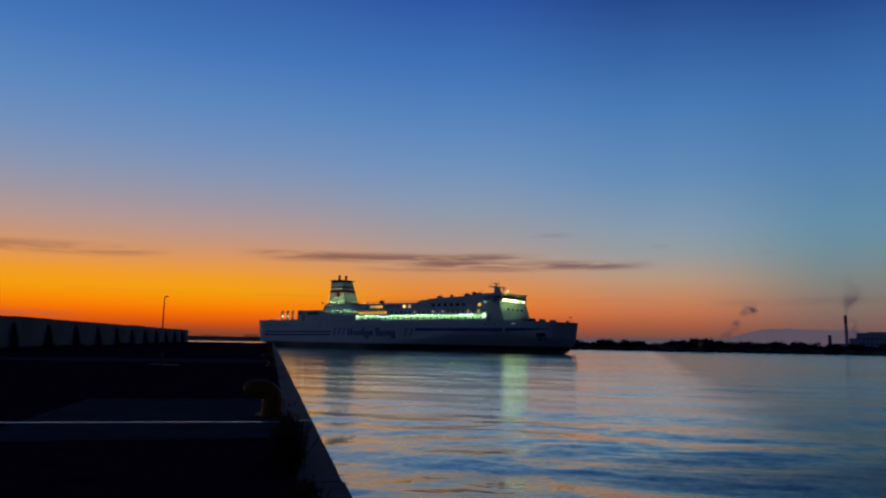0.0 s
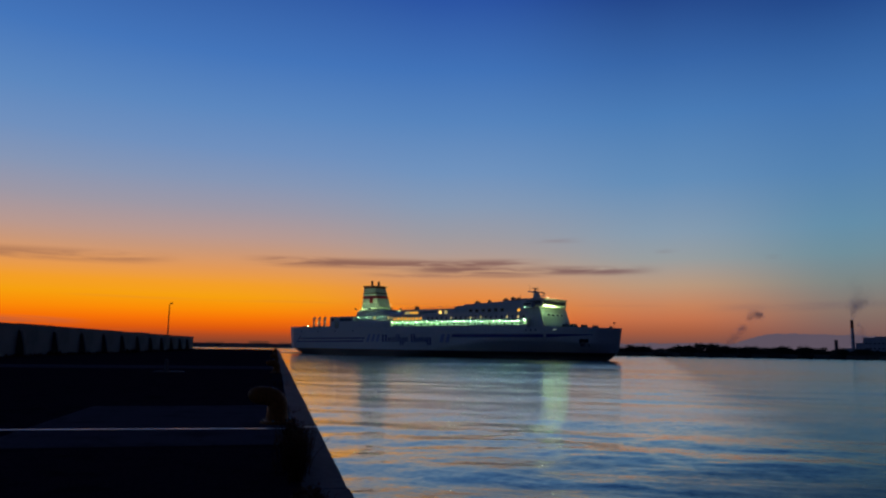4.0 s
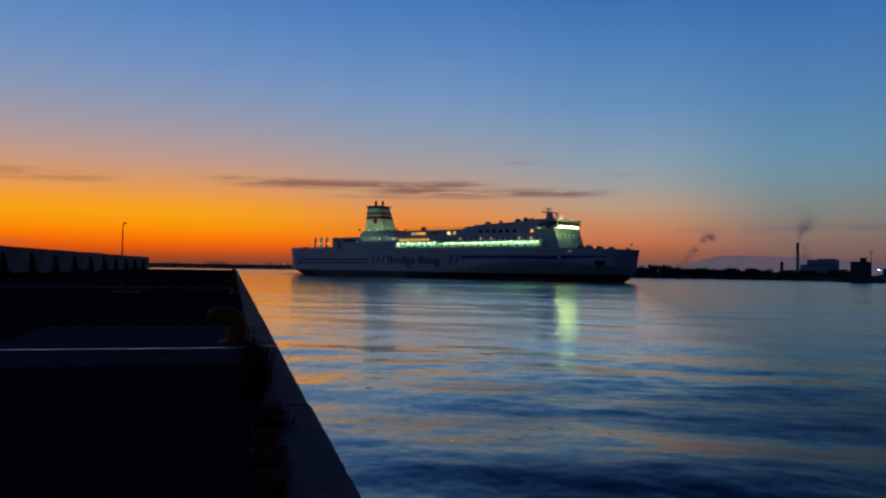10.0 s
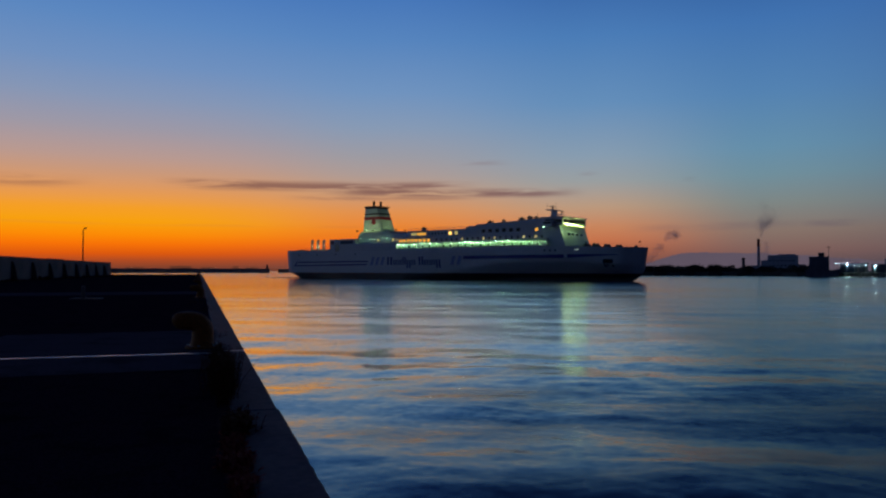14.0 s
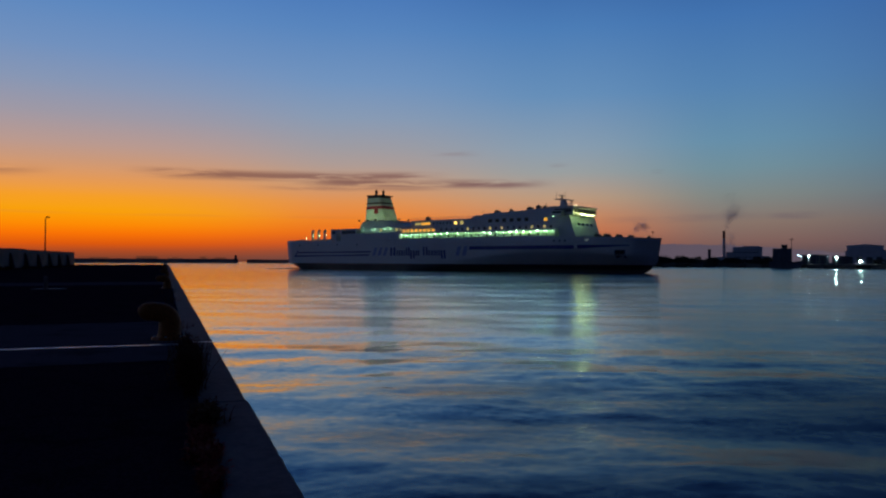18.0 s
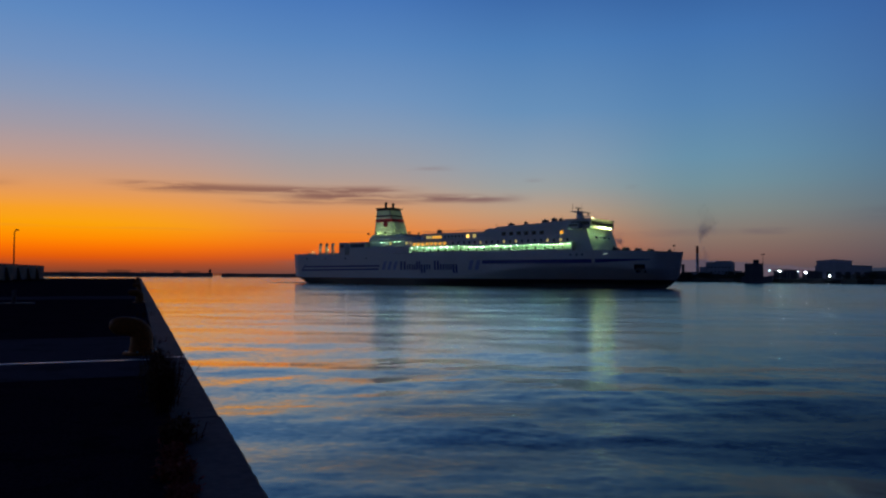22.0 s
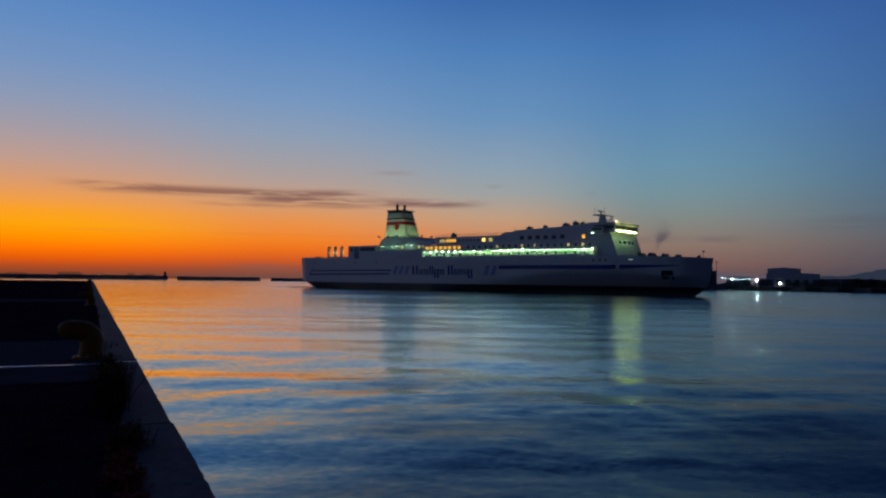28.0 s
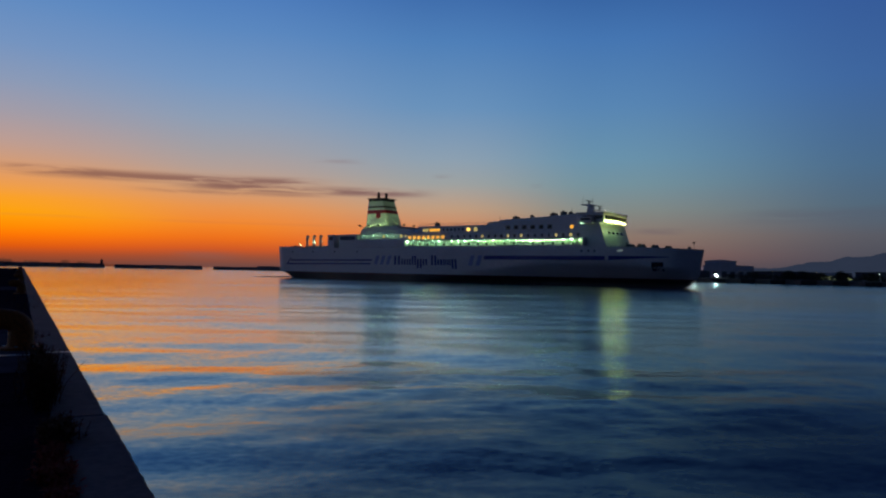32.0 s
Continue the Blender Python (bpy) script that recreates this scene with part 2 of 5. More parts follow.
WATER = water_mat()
ASPHALT = surface("worn_asphalt", (0.044, 0.027, 0.044), 0.95, grain=30, spread=0.5, stains=0.5, bump=0.006, dirt=(0.008, 0.008, 0.010), sheen=0.0)
CONCRETE = surface("pale_concrete", (0.115, 0.095, 0.12), 0.9, grain=18, spread=0.3, stains=0.5, bump=0.004, dirt=(0.03, 0.03, 0.03), sheen=0.0)
COPING = surface("coping_concrete", (0.105, 0.095, 0.125), 0.85, grain=14, spread=0.3, stains=0.5, bump=0.005, dirt=(0.09, 0.085, 0.08), sheen=0.15)
# buttress concrete, darker than the parapet panels
BUTTRESS_DARK = surface("dark_buttress", (0.14, 0.115, 0.11), 0.9, grain=5, spread=0.3, stains=0.6, bump=0.01, dirt=(0.03, 0.032, 0.025), sheen=0.1)
SEAWALL = surface("parapet_concrete", (0.21, 0.165, 0.165), 0.85, grain=5, spread=0.25, stains=0.5, bump=0.01, dirt=(0.12, 0.11, 0.10))
JOINT = surface("worn_steel_strip", (0.85, 0.85, 0.88), 0.4, 0.35, grain=20, spread=0.2, stains=0.25, dirt=(0.35, 0.33, 0.3))
BOLLARD = surface("bollard_paint", (0.50, 0.14, 0.025), 0.6, grain=24, spread=0.35, stains=0.5, bump=0.004, dirt=(0.14, 0.035, 0.012), sheen=0.2)
RUBBER = surface("black_rubber", (0.02, 0.02, 0.02), 0.75, grain=20, spread=0.3, bump=0.003)
WEED = surface("dry_weed", (0.12, 0.035, 0.016), 0.8, grain=40, spread=0.6, stains=0.5, dirt=(0.09, 0.02, 0.008), sheen=0.05)
RED_WEED = surface("red_dry_weed", (0.34, 0.035, 0.03), 0.8, grain=40, spread=0.6, stains=0.4, dirt=(0.12, 0.02, 0.02), sheen=0.05)
STEEL = surface("galvanised_steel", (0.35, 0.36, 0.37), 0.5, 0.7, grain=30, spread=0.2)
WHITE = surface("ship_white_paint", (0.80, 0.77, 0.74), 0.4, grain=1.2, spread=0.10, stains=0.12, bump=0.004, dirt=(0.45, 0.40, 0.34))
BLACK = surface("antifouling_dark", (0.012, 0.012, 0.016), 0.5, grain=1.5, spread=0.3, stains=0.4, dirt=(0.035, 0.012, 0.01))
MAROON = surface("boot_top_maroon", (0.10, 0.035, 0.04), 0.5, grain=1.5, spread=0.3)
NAVY = surface("navy_stripe_paint", (0.032, 0.034, 0.26), 0.4, grain=2, spread=0.15)
PALEBLUE = surface("pale_blue_paint", (0.34, 0.37, 0.62), 0.4, grain=2, spread=0.15)
RED = surface("funnel_red_paint", (0.52, 0.018, 0.025), 0.45, grain=2, spread=0.2)
SOOT = surface("sooty_steel", (0.03, 0.03, 0.032), 0.6, 0.3, grain=3, spread=0.4)
DECK = surface("deck_green_paint", (0.10, 0.16, 0.12), 0.6, grain=4, spread=0.3, stains=0.3)
GREY = surface("deck_gear_grey", (0.12, 0.13, 0.14), 0.6, 0.2, grain=5, spread=0.3)
GLASS = surface("dark_window_glass", (0.02, 0.025, 0.03), 0.08, grain=3, spread=0.2)
LIT = lamp_mat("warm_cabin_window", (1.0, 0.58, 0.12), 2.0)
LIT_AMBER = lamp_mat("amber_cabin_window", (1.0, 0.5, 0.06), 0.95)
LIT_DIM = lamp_mat("dim_cabin_window", (0.9, 0.72, 0.25), 0.5)
DECKLAMP = lamp_mat("deck_lamp_glow", (0.52, 1.0, 0.56), 170.0)
SMALLLAMP = lamp_mat("small_lamp_glow", (0.50, 1.0, 0.58), 22.0)
FILL_TUBE = lamp_mat("promenade_fill_glow", (0.50, 1.0, 0.50), 13.0)
FLOOD = lamp_mat("floodlight_glow", (0.66, 1.0, 0.36), 50.0)
BULB = lamp_mat("bare_lamp_glow", (0.85, 1.0, 0.36), 1000.0)
FRONTFLOOD = lamp_mat("bridge_flood_glow", (0.55, 1.0, 0.40), 17.0)
PORTGLOW = lamp_mat("lit_mooring_port", (0.62, 0.85, 0.75), 0.45)
MASTLAMP = lamp_mat("masthead_glow", (1.0, 0.85, 0.5), 30.0)
SHOREFLOOD = lamp_mat("shore_flood_glow", (0.66, 1.0, 0.93), 520.0)
SHORELAMP = lamp_mat("shore_lamp_glow", (0.55, 0.85, 1.0), 24.0)
TOWNLAMP = lamp_mat("town_lamp_glow", (1.0, 0.62, 0.35), 5.0)
HALLGLOW = lamp_mat("lit_hall_opening", (0.65, 0.75, 0.35), 0.9)
LEAF = surface("dusk_foliage", (0.035, 0.045, 0.025), 0.8, grain=0.6, spread=0.5)
BARK = surface("bark", (0.07, 0.05, 0.035), 0.9, grain=3, spread=0.4)
EARTH = surface("shore_earth", (0.05, 0.05, 0.045), 0.9, grain=0.5, spread=0.4)
ROCK = surface("breakwater_concrete", (0.50, 0.45, 0.44), 0.9, grain=0.4, spread=0.4, stains=0.4)
CLADDING = surface("plant_cladding", (0.55, 0.57, 0.66), 0.6, grain=0.2, spread=0.15)
SHED = surface("dark_shed", (0.10, 0.11, 0.15), 0.7, grain=0.2, spread=0.3)
STACKRED = surface("stack_red_band", (0.28, 0.07, 0.05), 0.7, grain=0.3, spread=0.2)
SMOKE = smoke_mat()
FOAM = surface("white_water", (0.78, 0.80, 0.82), 0.8, grain=6, spread=0.1)
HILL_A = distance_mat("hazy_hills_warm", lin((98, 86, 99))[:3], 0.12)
HAZE_LAND = distance_mat("hazy_low_land", lin((120, 62, 42))[:3], 0.25)
HAZE_TOWN = distance_mat("hazy_far_town", lin((104, 58, 42))[:3], 0.2)
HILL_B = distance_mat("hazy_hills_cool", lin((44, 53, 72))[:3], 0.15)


# ---------------------------------------------------------------- mesh helpers
def part(name, bm, material, parent=None, label="", smooth=False):
    me = bpy.data.meshes.new(name)
    bm.to_mesh(me)
    bm.free()
    me.materials.append(material)
    if smooth:
        me.polygons.foreach_set("use_smooth", [True] * len(me.polygons))
    ob = new(name, me)
    if parent is not None:
        ob.parent = parent
    return tagged(ob, label)


def again(ob, x, y, z, rz=0.0):
    """Another piece on the same mesh, under the same parent."""
    o = new(ob.name.split(".")[0], ob.data)
    o.parent = ob.parent
    o.matrix_basis = pose(x, y, z, 0, 0, rz)
    if "label" in ob:
        o["label"] = ob["label"]
    return o


def thing(name, m, label, category, group="", kind=""):
    ob = new(name)
    ob.matrix_basis = m
    return tagged(ob, label, category, group, kind)


def box(bm, x0, x1, y0, y1, z0, z1, bevel=0.0):
    g = bmesh.ops.create_cube(bm, size=1.0)["verts"]
    for v in g:
        v.co = Vector(((x0 + x1) / 2 + v.co.x * (x1 - x0), (y0 + y1) / 2 + v.co.y * (y1 - y0), (z0 + z1) / 2 + v.co.z * (z1 - z0)))
    if bevel:
        es = list({e for v in g for e in v.link_edges})
        bmesh.ops.bevel(bm, geom=es, offset=bevel, segments=1, affect="EDGES")
    return g


def boxed(*a, bevel=0.0):
    bm = bmesh.new()
    box(bm, *a, bevel=bevel)
    return bm


def prism(bm, outline, y0, y1):
    """An outline of (x, z) pushed from y0 to y1."""
    a = [bm.verts.new((x, y0, z)) for x, z in outline]
    b = [bm.verts.new((x, y1, z)) for x, z in outline]
    bm.faces.new(a)
    bm.faces.new(b[::-1])
    for i in range(len(a)):
        j = (i + 1) % len(a)
        bm.faces.new((a[j], a[i], b[i], b[j]))
    bmesh.ops.recalc_face_normals(bm, faces=bm.faces)


def tube(bm, points, radii, sides=8, caps=True):
    """A round bar along points, its radius changing from point to point."""
    rings = []
    points = [Vector(p) for p in points]
    side = None
    for i, p in enumerate(points):
        d = (points[min(i + 1, len(points) - 1)] - points[max(i - 1, 0)]).normalized()
        if side is None:
            side = d.orthogonal().normalized()
        side = (side - d * side.dot(d)).normalized()
        up = d.cross(side)
        rings.append([bm.verts.new(p + radii[i] * (math.cos(2 * math.pi * k / sides) * side + math.sin(2 * math.pi * k / sides) * up)) for k in range(sides)])
    for a, b in zip(rings, rings[1:]):
        for k in range(sides):
            bm.faces.new((a[k], a[(k + 1) % sides], b[(k + 1) % sides], b[k]))
    if caps:
        bm.faces.new(rings[0][::-1])
        bm.faces.new(rings[-1])


def tubed(points, radii, sides=8):
    bm = bmesh.new()
    tube(bm, points, radii, sides)
    return bm


def at(turn, d, z=0.0):
    """A place d metres from the camera's spot on that bearing."""
    return Vector((math.sin(radians(turn)) * d, math.cos(radians(turn)) * d, z))


def up_at(d, tilt):
    """The height that shows at that tilt, d metres away."""
    return EYE.z + d * math.tan(radians(tilt))


def leaf_swarm(name, mid, size, rs):
    """Small four-cornered flakes, turned at random, one at each place."""
    u = rs.normal(size=mid.shape)
    u *= (size / np.linalg.norm(u, axis=1))[:, None]
    w = np.cross(u, rs.normal(size=mid.shape))
    w *= (0.7 * size / np.linalg.norm(w, axis=1))[:, None]
    verts = np.stack([mid + u, mid + w, mid - u, mid - w], 1).reshape(-1, 3)
    me = bpy.data.meshes.new(name)
    me.from_pydata(verts.tolist(), [], np.arange(len(verts)).reshape(-1, 4).tolist())
    return me


# ---------------------------------------------------------------- water
WATER_HUB = (-1.9, 3.5)


def make_water():
    """One sheet of water in rings round a hub on the quay, closest where the basin lies in front of it, with its waves as real relief."""
    turns = np.unique(np.concatenate([np.arange(-180, -48, 3.0), np.arange(-48, -34, 0.6), np.arange(-34, 56, 0.17), np.arange(56, 72, 0.6), np.arange(72, 180, 3.0)]))
    reach = [1.5]
    while reach[-1] < 4700:
        d = reach[-1]
        reach.append(d + min(d * d / 6200, 0.06 * d) if d > 11 else d + 0.5)
    reach = np.array(reach)
    ga, gr = np.meshgrid(np.radians(turns), reach)
    gx, gy = gr * np.sin(ga), gr * np.cos(ga)
    deep = np.gradient(reach)[:, None] * np.ones_like(gx)
    rng = np.random.default_rng(4)
    z = np.zeros_like(gx)
    # how lively the water is, in broad patches
    calm = np.zeros_like(gx)
    for _ in range(7):
        k, a = 2 * np.pi / rng.uniform(16, 46), rng.uniform(0.9, 2.3)
        calm += np.sin((gx * np.cos(a) + gy * np.sin(a)) * k + 0.8 * np.sin(gx * 0.06 + rng.uniform(0, 6.28)) + rng.uniform(0, 6.28))
    calm = np.clip(0.5 + calm * 0.22, 0, 1)
    breeze = np.clip((gx + 6) / 12, 0, 1) * np.clip((44 - gr) / 20, 0, 1)
    # waves: length, slope, how many, main direction, scatter, and what the patches and the breeze add to them
    for length, slope, count, main, scatter, patch, wind in (
            (14, 0.008, 5, 1.2, 0.5, 0.2, 0.8), (7.5, 0.015, 7, 0.9, 0.35, 0.3, 1.2), (5.0, 0.013, 8, 1.2, 0.6, 0.5, 0.9), (3.2, 0.009, 9, 1.4, 0.8, 0.6, 1.0),
            (2.1, 0.009, 10, 1.4, 0.9, 0.8, 1.5), (1.4, 0.008, 10, 1.5, 0.9, 0.9, 1.7), (0.9, 0.006, 10, 1.5, 0.8, 1.0, 1.8), (0.55, 0.005, 10, 1.5, 0.8, 1.0, 1.8)):
        held = np.clip((length / deep - 1.2) / 1.5, 0, 1) * np.clip(length / (gr * 0.003 * 2.5) - 1, 0, 1)
        held *= (1 - 0.6 * patch + 1.2 * patch * calm) * (1 + wind * breeze) * (1 - (0.88 if length < 6 else -0.25) * np.clip((gr - 34) / 34, 0, 1))
        on = held > 0
        x, y, h = gx[on], gy[on], np.zeros(int(on.sum()))
        for _ in range(count):
            k = 2 * np.pi / (length * rng.uniform(0.75, 1.3))
            a = main + rng.normal(0.0, scatter)
            bend = 0.9 * np.sin((x * rng.uniform(0.5, 1.5) + y * rng.uniform(-0.8, 0.8)) * 0.45 / length + rng.uniform(0, 6.28))
            h += np.sin((x * np.cos(a) + y * np.sin(a)) * k + bend + rng.uniform(0, 6.28)) / k
        z[on] += held[on] * h * slope * (2 / count) ** 0.5
    wide = len(turns)
    verts = np.stack([gx.ravel() + WATER_HUB[0], gy.ravel() + WATER_HUB[1], z.ravel()], 1)
    i = np.arange(gx.size).reshape(-1, wide)
    right = np.roll(i, -1, axis=1)
    faces = np.stack([i[:-1].ravel(), right[:-1].ravel(), right[1:].ravel(), i[1:].ravel()], 1)
    me = bpy.data.meshes.new("water")
    me.from_pydata(verts.tolist(), [], faces.tolist() + [i[0][::-1].tolist()])
    me.polygons.foreach_set("use_smooth", [True] * len(me.polygons))
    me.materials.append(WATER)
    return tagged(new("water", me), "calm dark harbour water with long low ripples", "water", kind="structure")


water = make_water()

# ---------------------------------------------------------------- quay
AXIS = -13.32                     # bearing of the quay's edge
EDGE_X = 0.815                    # edge abreast of the camera
QUAY = pose(EDGE_X, 0, 0, 0, 0, -AXIS)   # its own y runs along the edge, x out to the water
END = 250.0


def make_quay():
    ground = part("quay_ground", boxed(-160, -0.47, -60, END, -3.0, QUAY_Z), ASPHALT)
    ground.matrix_basis = QUAY
    tagged(ground, "dark worn asphalt quay apron", "pavement", kind="structure")
    face = part("quay_wall", boxed(-0.466, -0.06, -60, END, -3.0, QUAY_Z - 0.25), CONCRETE)
    face.matrix_basis = QUAY
    tagged(face, "vertical concrete quay wall above the water", "wall", kind="structure")
    coping = thing("quay_coping", QUAY, "pale concrete coping along the quay edge", "kerb", kind="structure")
    rng = random.Random(3)
    y, k = -42.0, 0
    first = None
    shapes = []
    for s in range(5):
        bm = boxed(-0.47, 0.0, 0.0, 4.985, -0.25, 0.035, bevel=0.02)
        bmesh.ops.subdivide_edges(bm, edges=[e for e in bm.edges if abs(e.verts[0].co.y - e.verts[1].co.y) > 3], cuts=34)
        for v in bm.verts:
            v.co += Vector((rng.uniform(-0.006, 0.006) if v.co.x > -0.1 else 0, 0, rng.uniform(-0.004, 0.003)))
        shapes.append(bm)
    blocks = [part("coping_block", bm, COPING, coping) for bm in shapes]
    y0 = 12.80 - 5.0 * 11
    for k in range(58):
        y = y0 + 5.0 * k
        out = rng.uniform(-0.006, 0.006) + (0.02 if abs(y - 2.80) < 0.1 else 0.0)
        if k < 5:
            blocks[k].matrix_basis = pose(out, y, QUAY_Z)
        elif y < END - 4:
            again(blocks[k % 5], out, y, QUAY_Z)
    slab = part("concrete_slab", boxed(-4.9, -0.474, 11.45, 18.6, QUAY_Z - 0.1, QUAY_Z + 0.006), CONCRETE)
    slab.matrix_basis = QUAY
    tagged(slab, "lighter concrete slab let into the asphalt", "pavement", kind="structure")
    far_slab = part("concrete_slab", boxed(-22, -0.474, 46, 52, QUAY_Z - 0.1, QUAY_Z + 0.006), CONCRETE)
    far_slab.matrix_basis = QUAY
    tagged(far_slab, "lighter concrete strip across the quay", "pavement", kind="structure")
    line = part("joint_line", boxed(-12.0, -0.474, -0.05, 0.05, -0.02, 0.014), JOINT)
    line.matrix_basis = QUAY @ pose(0, 13.45, QUAY_Z, 0, 0, -3.2)
    tagged(line, "thin pale joint line across the quay", "line", kind="structure")
    cap = part("joint_line", boxed(-0.47, -0.01, -0.03, 0.03, -0.02, 0.042), JOINT)
    cap.matrix_basis = QUAY @ pose(0, 13.45, QUAY_Z, 0, 0, -3.2)
    tagged(cap, "pale joint across the coping", "line", kind="structure")


make_quay()


def make_bollard(m):
    root = thing("mooring_bollard", m, "rusty orange bent mooring bollard on the quay edge", "bollard", "bollards along the quay")
    pts, rad = [(0, 0, 0.0), (0, 0, 0.06), (0, 0, 0.2), (0, 0, 0.32)], [0.25, 0.215, 0.195, 0.195]
    for i in range(1, 9):
        a = i / 8 * radians(84)
        pts.append((-0.22 + 0.22 * math.cos(a), 0, 0.32 + 0.19 * math.sin(a)))
        rad.append(0.195 - 0.02 * i / 8)
    pts += [(-0.30, 0, 0.525), (-0.40, 0, 0.52), (-0.47, 0, 0.505), (-0.52, 0, 0.49), (-0.54, 0, 0.48)]
    rad += [0.172, 0.165, 0.14, 0.09, 0.03]
    part("horn", tubed(pts, rad, 20), BOLLARD, root, smooth=True)
    bm = bmesh.new()
    tube(bm, [(0, 0, 0.0), (0, 0, 0.035), (0, 0, 0.05)], [0.32, 0.32, 0.28], 20)
    part("base_plate", bm, BOLLARD, root)
    bolt = None
    for k in range(6):
        a = radians(60 * k + 15)
        p = (0.265 * math.cos(a), 0.265 * math.sin(a), 0.045)
        if bolt is None:
            bolt = part("bolt", tubed([(0, 0, 0), (0, 0, 0.03)], [0.025, 0.025], 6), STEEL, root)
            bolt.matrix_basis = pose(*p)
        else:
            again(bolt, *p)
    return root


first_bollard = make_bollard(QUAY @ pose(-0.72, 14.47, QUAY_Z + 0.006))
for k in range(1, 9):
    copy_thing(first_bollard, QUAY @ pose(-0.72, 14.47 + 25.7 * k, QUAY_Z, 0, 0, 2 * k % 5))


def make_fender(y, length):
    bm = bmesh.new()
    prism(bm, [(-0.055, -0.1), (-0.055, -1.6), (0.02, -1.55), (0.10, -1.3), (0.10, -0.4), (0.03, -0.12)], y, y + length)
    f = part("rubber_fender", bm, RUBBER)
    f.matrix_basis = QUAY @ pose(0, 0, QUAY_Z - 0.02)
    return tagged(f, "black rubber fender bolted to the quay wall", "fender", "fenders on the quay wall")


for y in (2.6, 13.9, 25.6, 38.5, 51.0, 64.0, 77.0):
    make_fender(y, 2.2)


def make_weed(x, y, tall, wide, count, seed, plant=WEED):
    rng = random.Random(seed)
    root = thing("weed_clump", QUAY @ pose(x, y, QUAY_Z), "dry reddish weeds in the joint behind the coping", "weed", "weeds along the coping")
    stems, leaves = bmesh.new(), bmesh.new()
    for _ in range(count):
        bx, by = rng.gauss(0, wide * 0.35), rng.gauss(0, wide)
        h = tall * rng.uniform(0.4, 1.0)
        lean = Vector((rng.gauss(0, 0.14), rng.gauss(0, 0.2), 1)).normalized()
        pts = [Vector((bx, by, -0.02)) + lean * h * f + Vector((0.15 * h * f * f * rng.uniform(-1, 1), 0.15 * h * f * f * rng.uniform(-1, 1), 0)) for f in (0, 0.5, 1)]
        tube(stems, pts, [0.006, 0.004, 0.002], 4)
        for _ in range(14):
            f = rng.uniform(0.15, 1.0)
            p = pts[0].lerp(pts[2], f)
            a, ln = rng.uniform(0, 6.28), rng.uniform(0.02, 0.06)
            d = Vector((math.cos(a), math.sin(a), rng.uniform(-0.2, 0.6))) * ln
            w = Vector((-math.sin(a), math.cos(a), 0)) * ln * 0.22
            leaves.faces.new([leaves.verts.new(q) for q in (p, p + d * 0.5 + w, p + d, p + d * 0.5 - w)])
    tagged(part("stem", stems, plant, root), kind="stuff")
    tagged(part("leaf", leaves, plant, root), kind="stuff")


make_weed(-0.50, 12.6, 0.34, 0.16, 60, 1)
make_weed(-0.50, 11.2, 0.40, 0.30, 90, 2)
make_weed(-0.52, 9.5, 0.56, 0.26, 170, 3)
make_weed(-0.50, 8.6, 0.62, 0.14, 110, 10)
make_weed(-0.44, 7.0, 0.22, 0.18, 200, 4)
make_weed(-0.50, 6.3, 0.16, 0.13, 90, 5, RED_WEED)
make_weed(-0.50, 5.75, 0.15, 0.15, 130, 6, RED_WEED)
make_weed(-0.50, 5.2, 0.12, 0.14, 90, 11, RED_WEED)
make_weed(-0.52, 16.5, 0.20, 0.4, 24, 7)
make_weed(-0.52, 27.0, 0.22, 0.8, 30, 8)
make_weed(-0.6, 33.0, 0.30, 1.0, 34, 9)
for k in range(8):
    make_weed(-4.0 - 7 * k, END - 2 - (k % 3), 0.55, 1.2, 30, 20 + k)


# ---------------------------------------------------------------- parapet along the back of the apron
WALL_TURN = -10.7
WALL0 = Vector((-42.4, 68.7, QUAY_Z))


def make_parapet():
    root = thing("parapet_wall", Matrix.Translation(WALL0) @ pose(0, 0, 0, 0, 0, -WALL_TURN), "pale concrete parapet wall with buttresses between its bays", "wall", kind="structure")
    rng = random.Random(8)
    panel, butt, capp = None, None, None
    for k in range(-9, 10):
        y = 13.3 + 9.95 * k
        step = rng.uniform(-0.06, 0.06)
        if panel is None:
            panel = part("wall_panel", boxed(-0.35, 0.0, 0.02, 9.93, 0.0, 3.14, bevel=0.03), SEAWALL, root)
            panel.matrix_basis = pose(0, y, step)
            bm = bmesh.new()
            prism(bm, [(0.003, 0.0), (0.75, 0.0), (0.75, 0.3), (0.25, 2.5), (0.003, 2.62)], -0.26, 0.26)
            butt = part("buttress", bm, BUTTRESS_DARK, root)
            butt.matrix_basis = pose(0, y, 0)
            capp = part("wall_cap", boxed(-0.42, 0.07, 0.02, 9.93, 3.144, 3.27, bevel=0.02), SEAWALL, root)
            capp.matrix_basis = pose(0, y, step)
        else:
            again(panel, 0, y, step)
            again(butt, 0, y, 0)
            again(capp, 0, y, step)
    stuff = bmesh.new()
    for _ in range(1500):
        y = rng.uniform(-70, 113)
        p = Vector((rng.uniform(0.2, 1.6), y, rng.uniform(-0.02, 0.1)))
        h = rng.uniform(0.15, 0.55) * (0.6 + 0.8 * noise.noise(Vector((0, y * 0.12, 0))))
        a = rng.uniform(0, 6.28)
        w = Vector((math.cos(a), math.sin(a), 0)) * h * 0.5
        stuff.faces.new([stuff.verts.new(q) for q in (p - w, p + w, p + Vector((rng.gauss(0, 0.08), rng.gauss(0, 0.08), h)))])
    weeds = part("grass_strip", stuff, WEED)
    weeds.matrix_basis = root.matrix_basis
    tagged(weeds, "dark dry grass along the foot of the parapet", "grass", kind="stuff")


make_parapet()


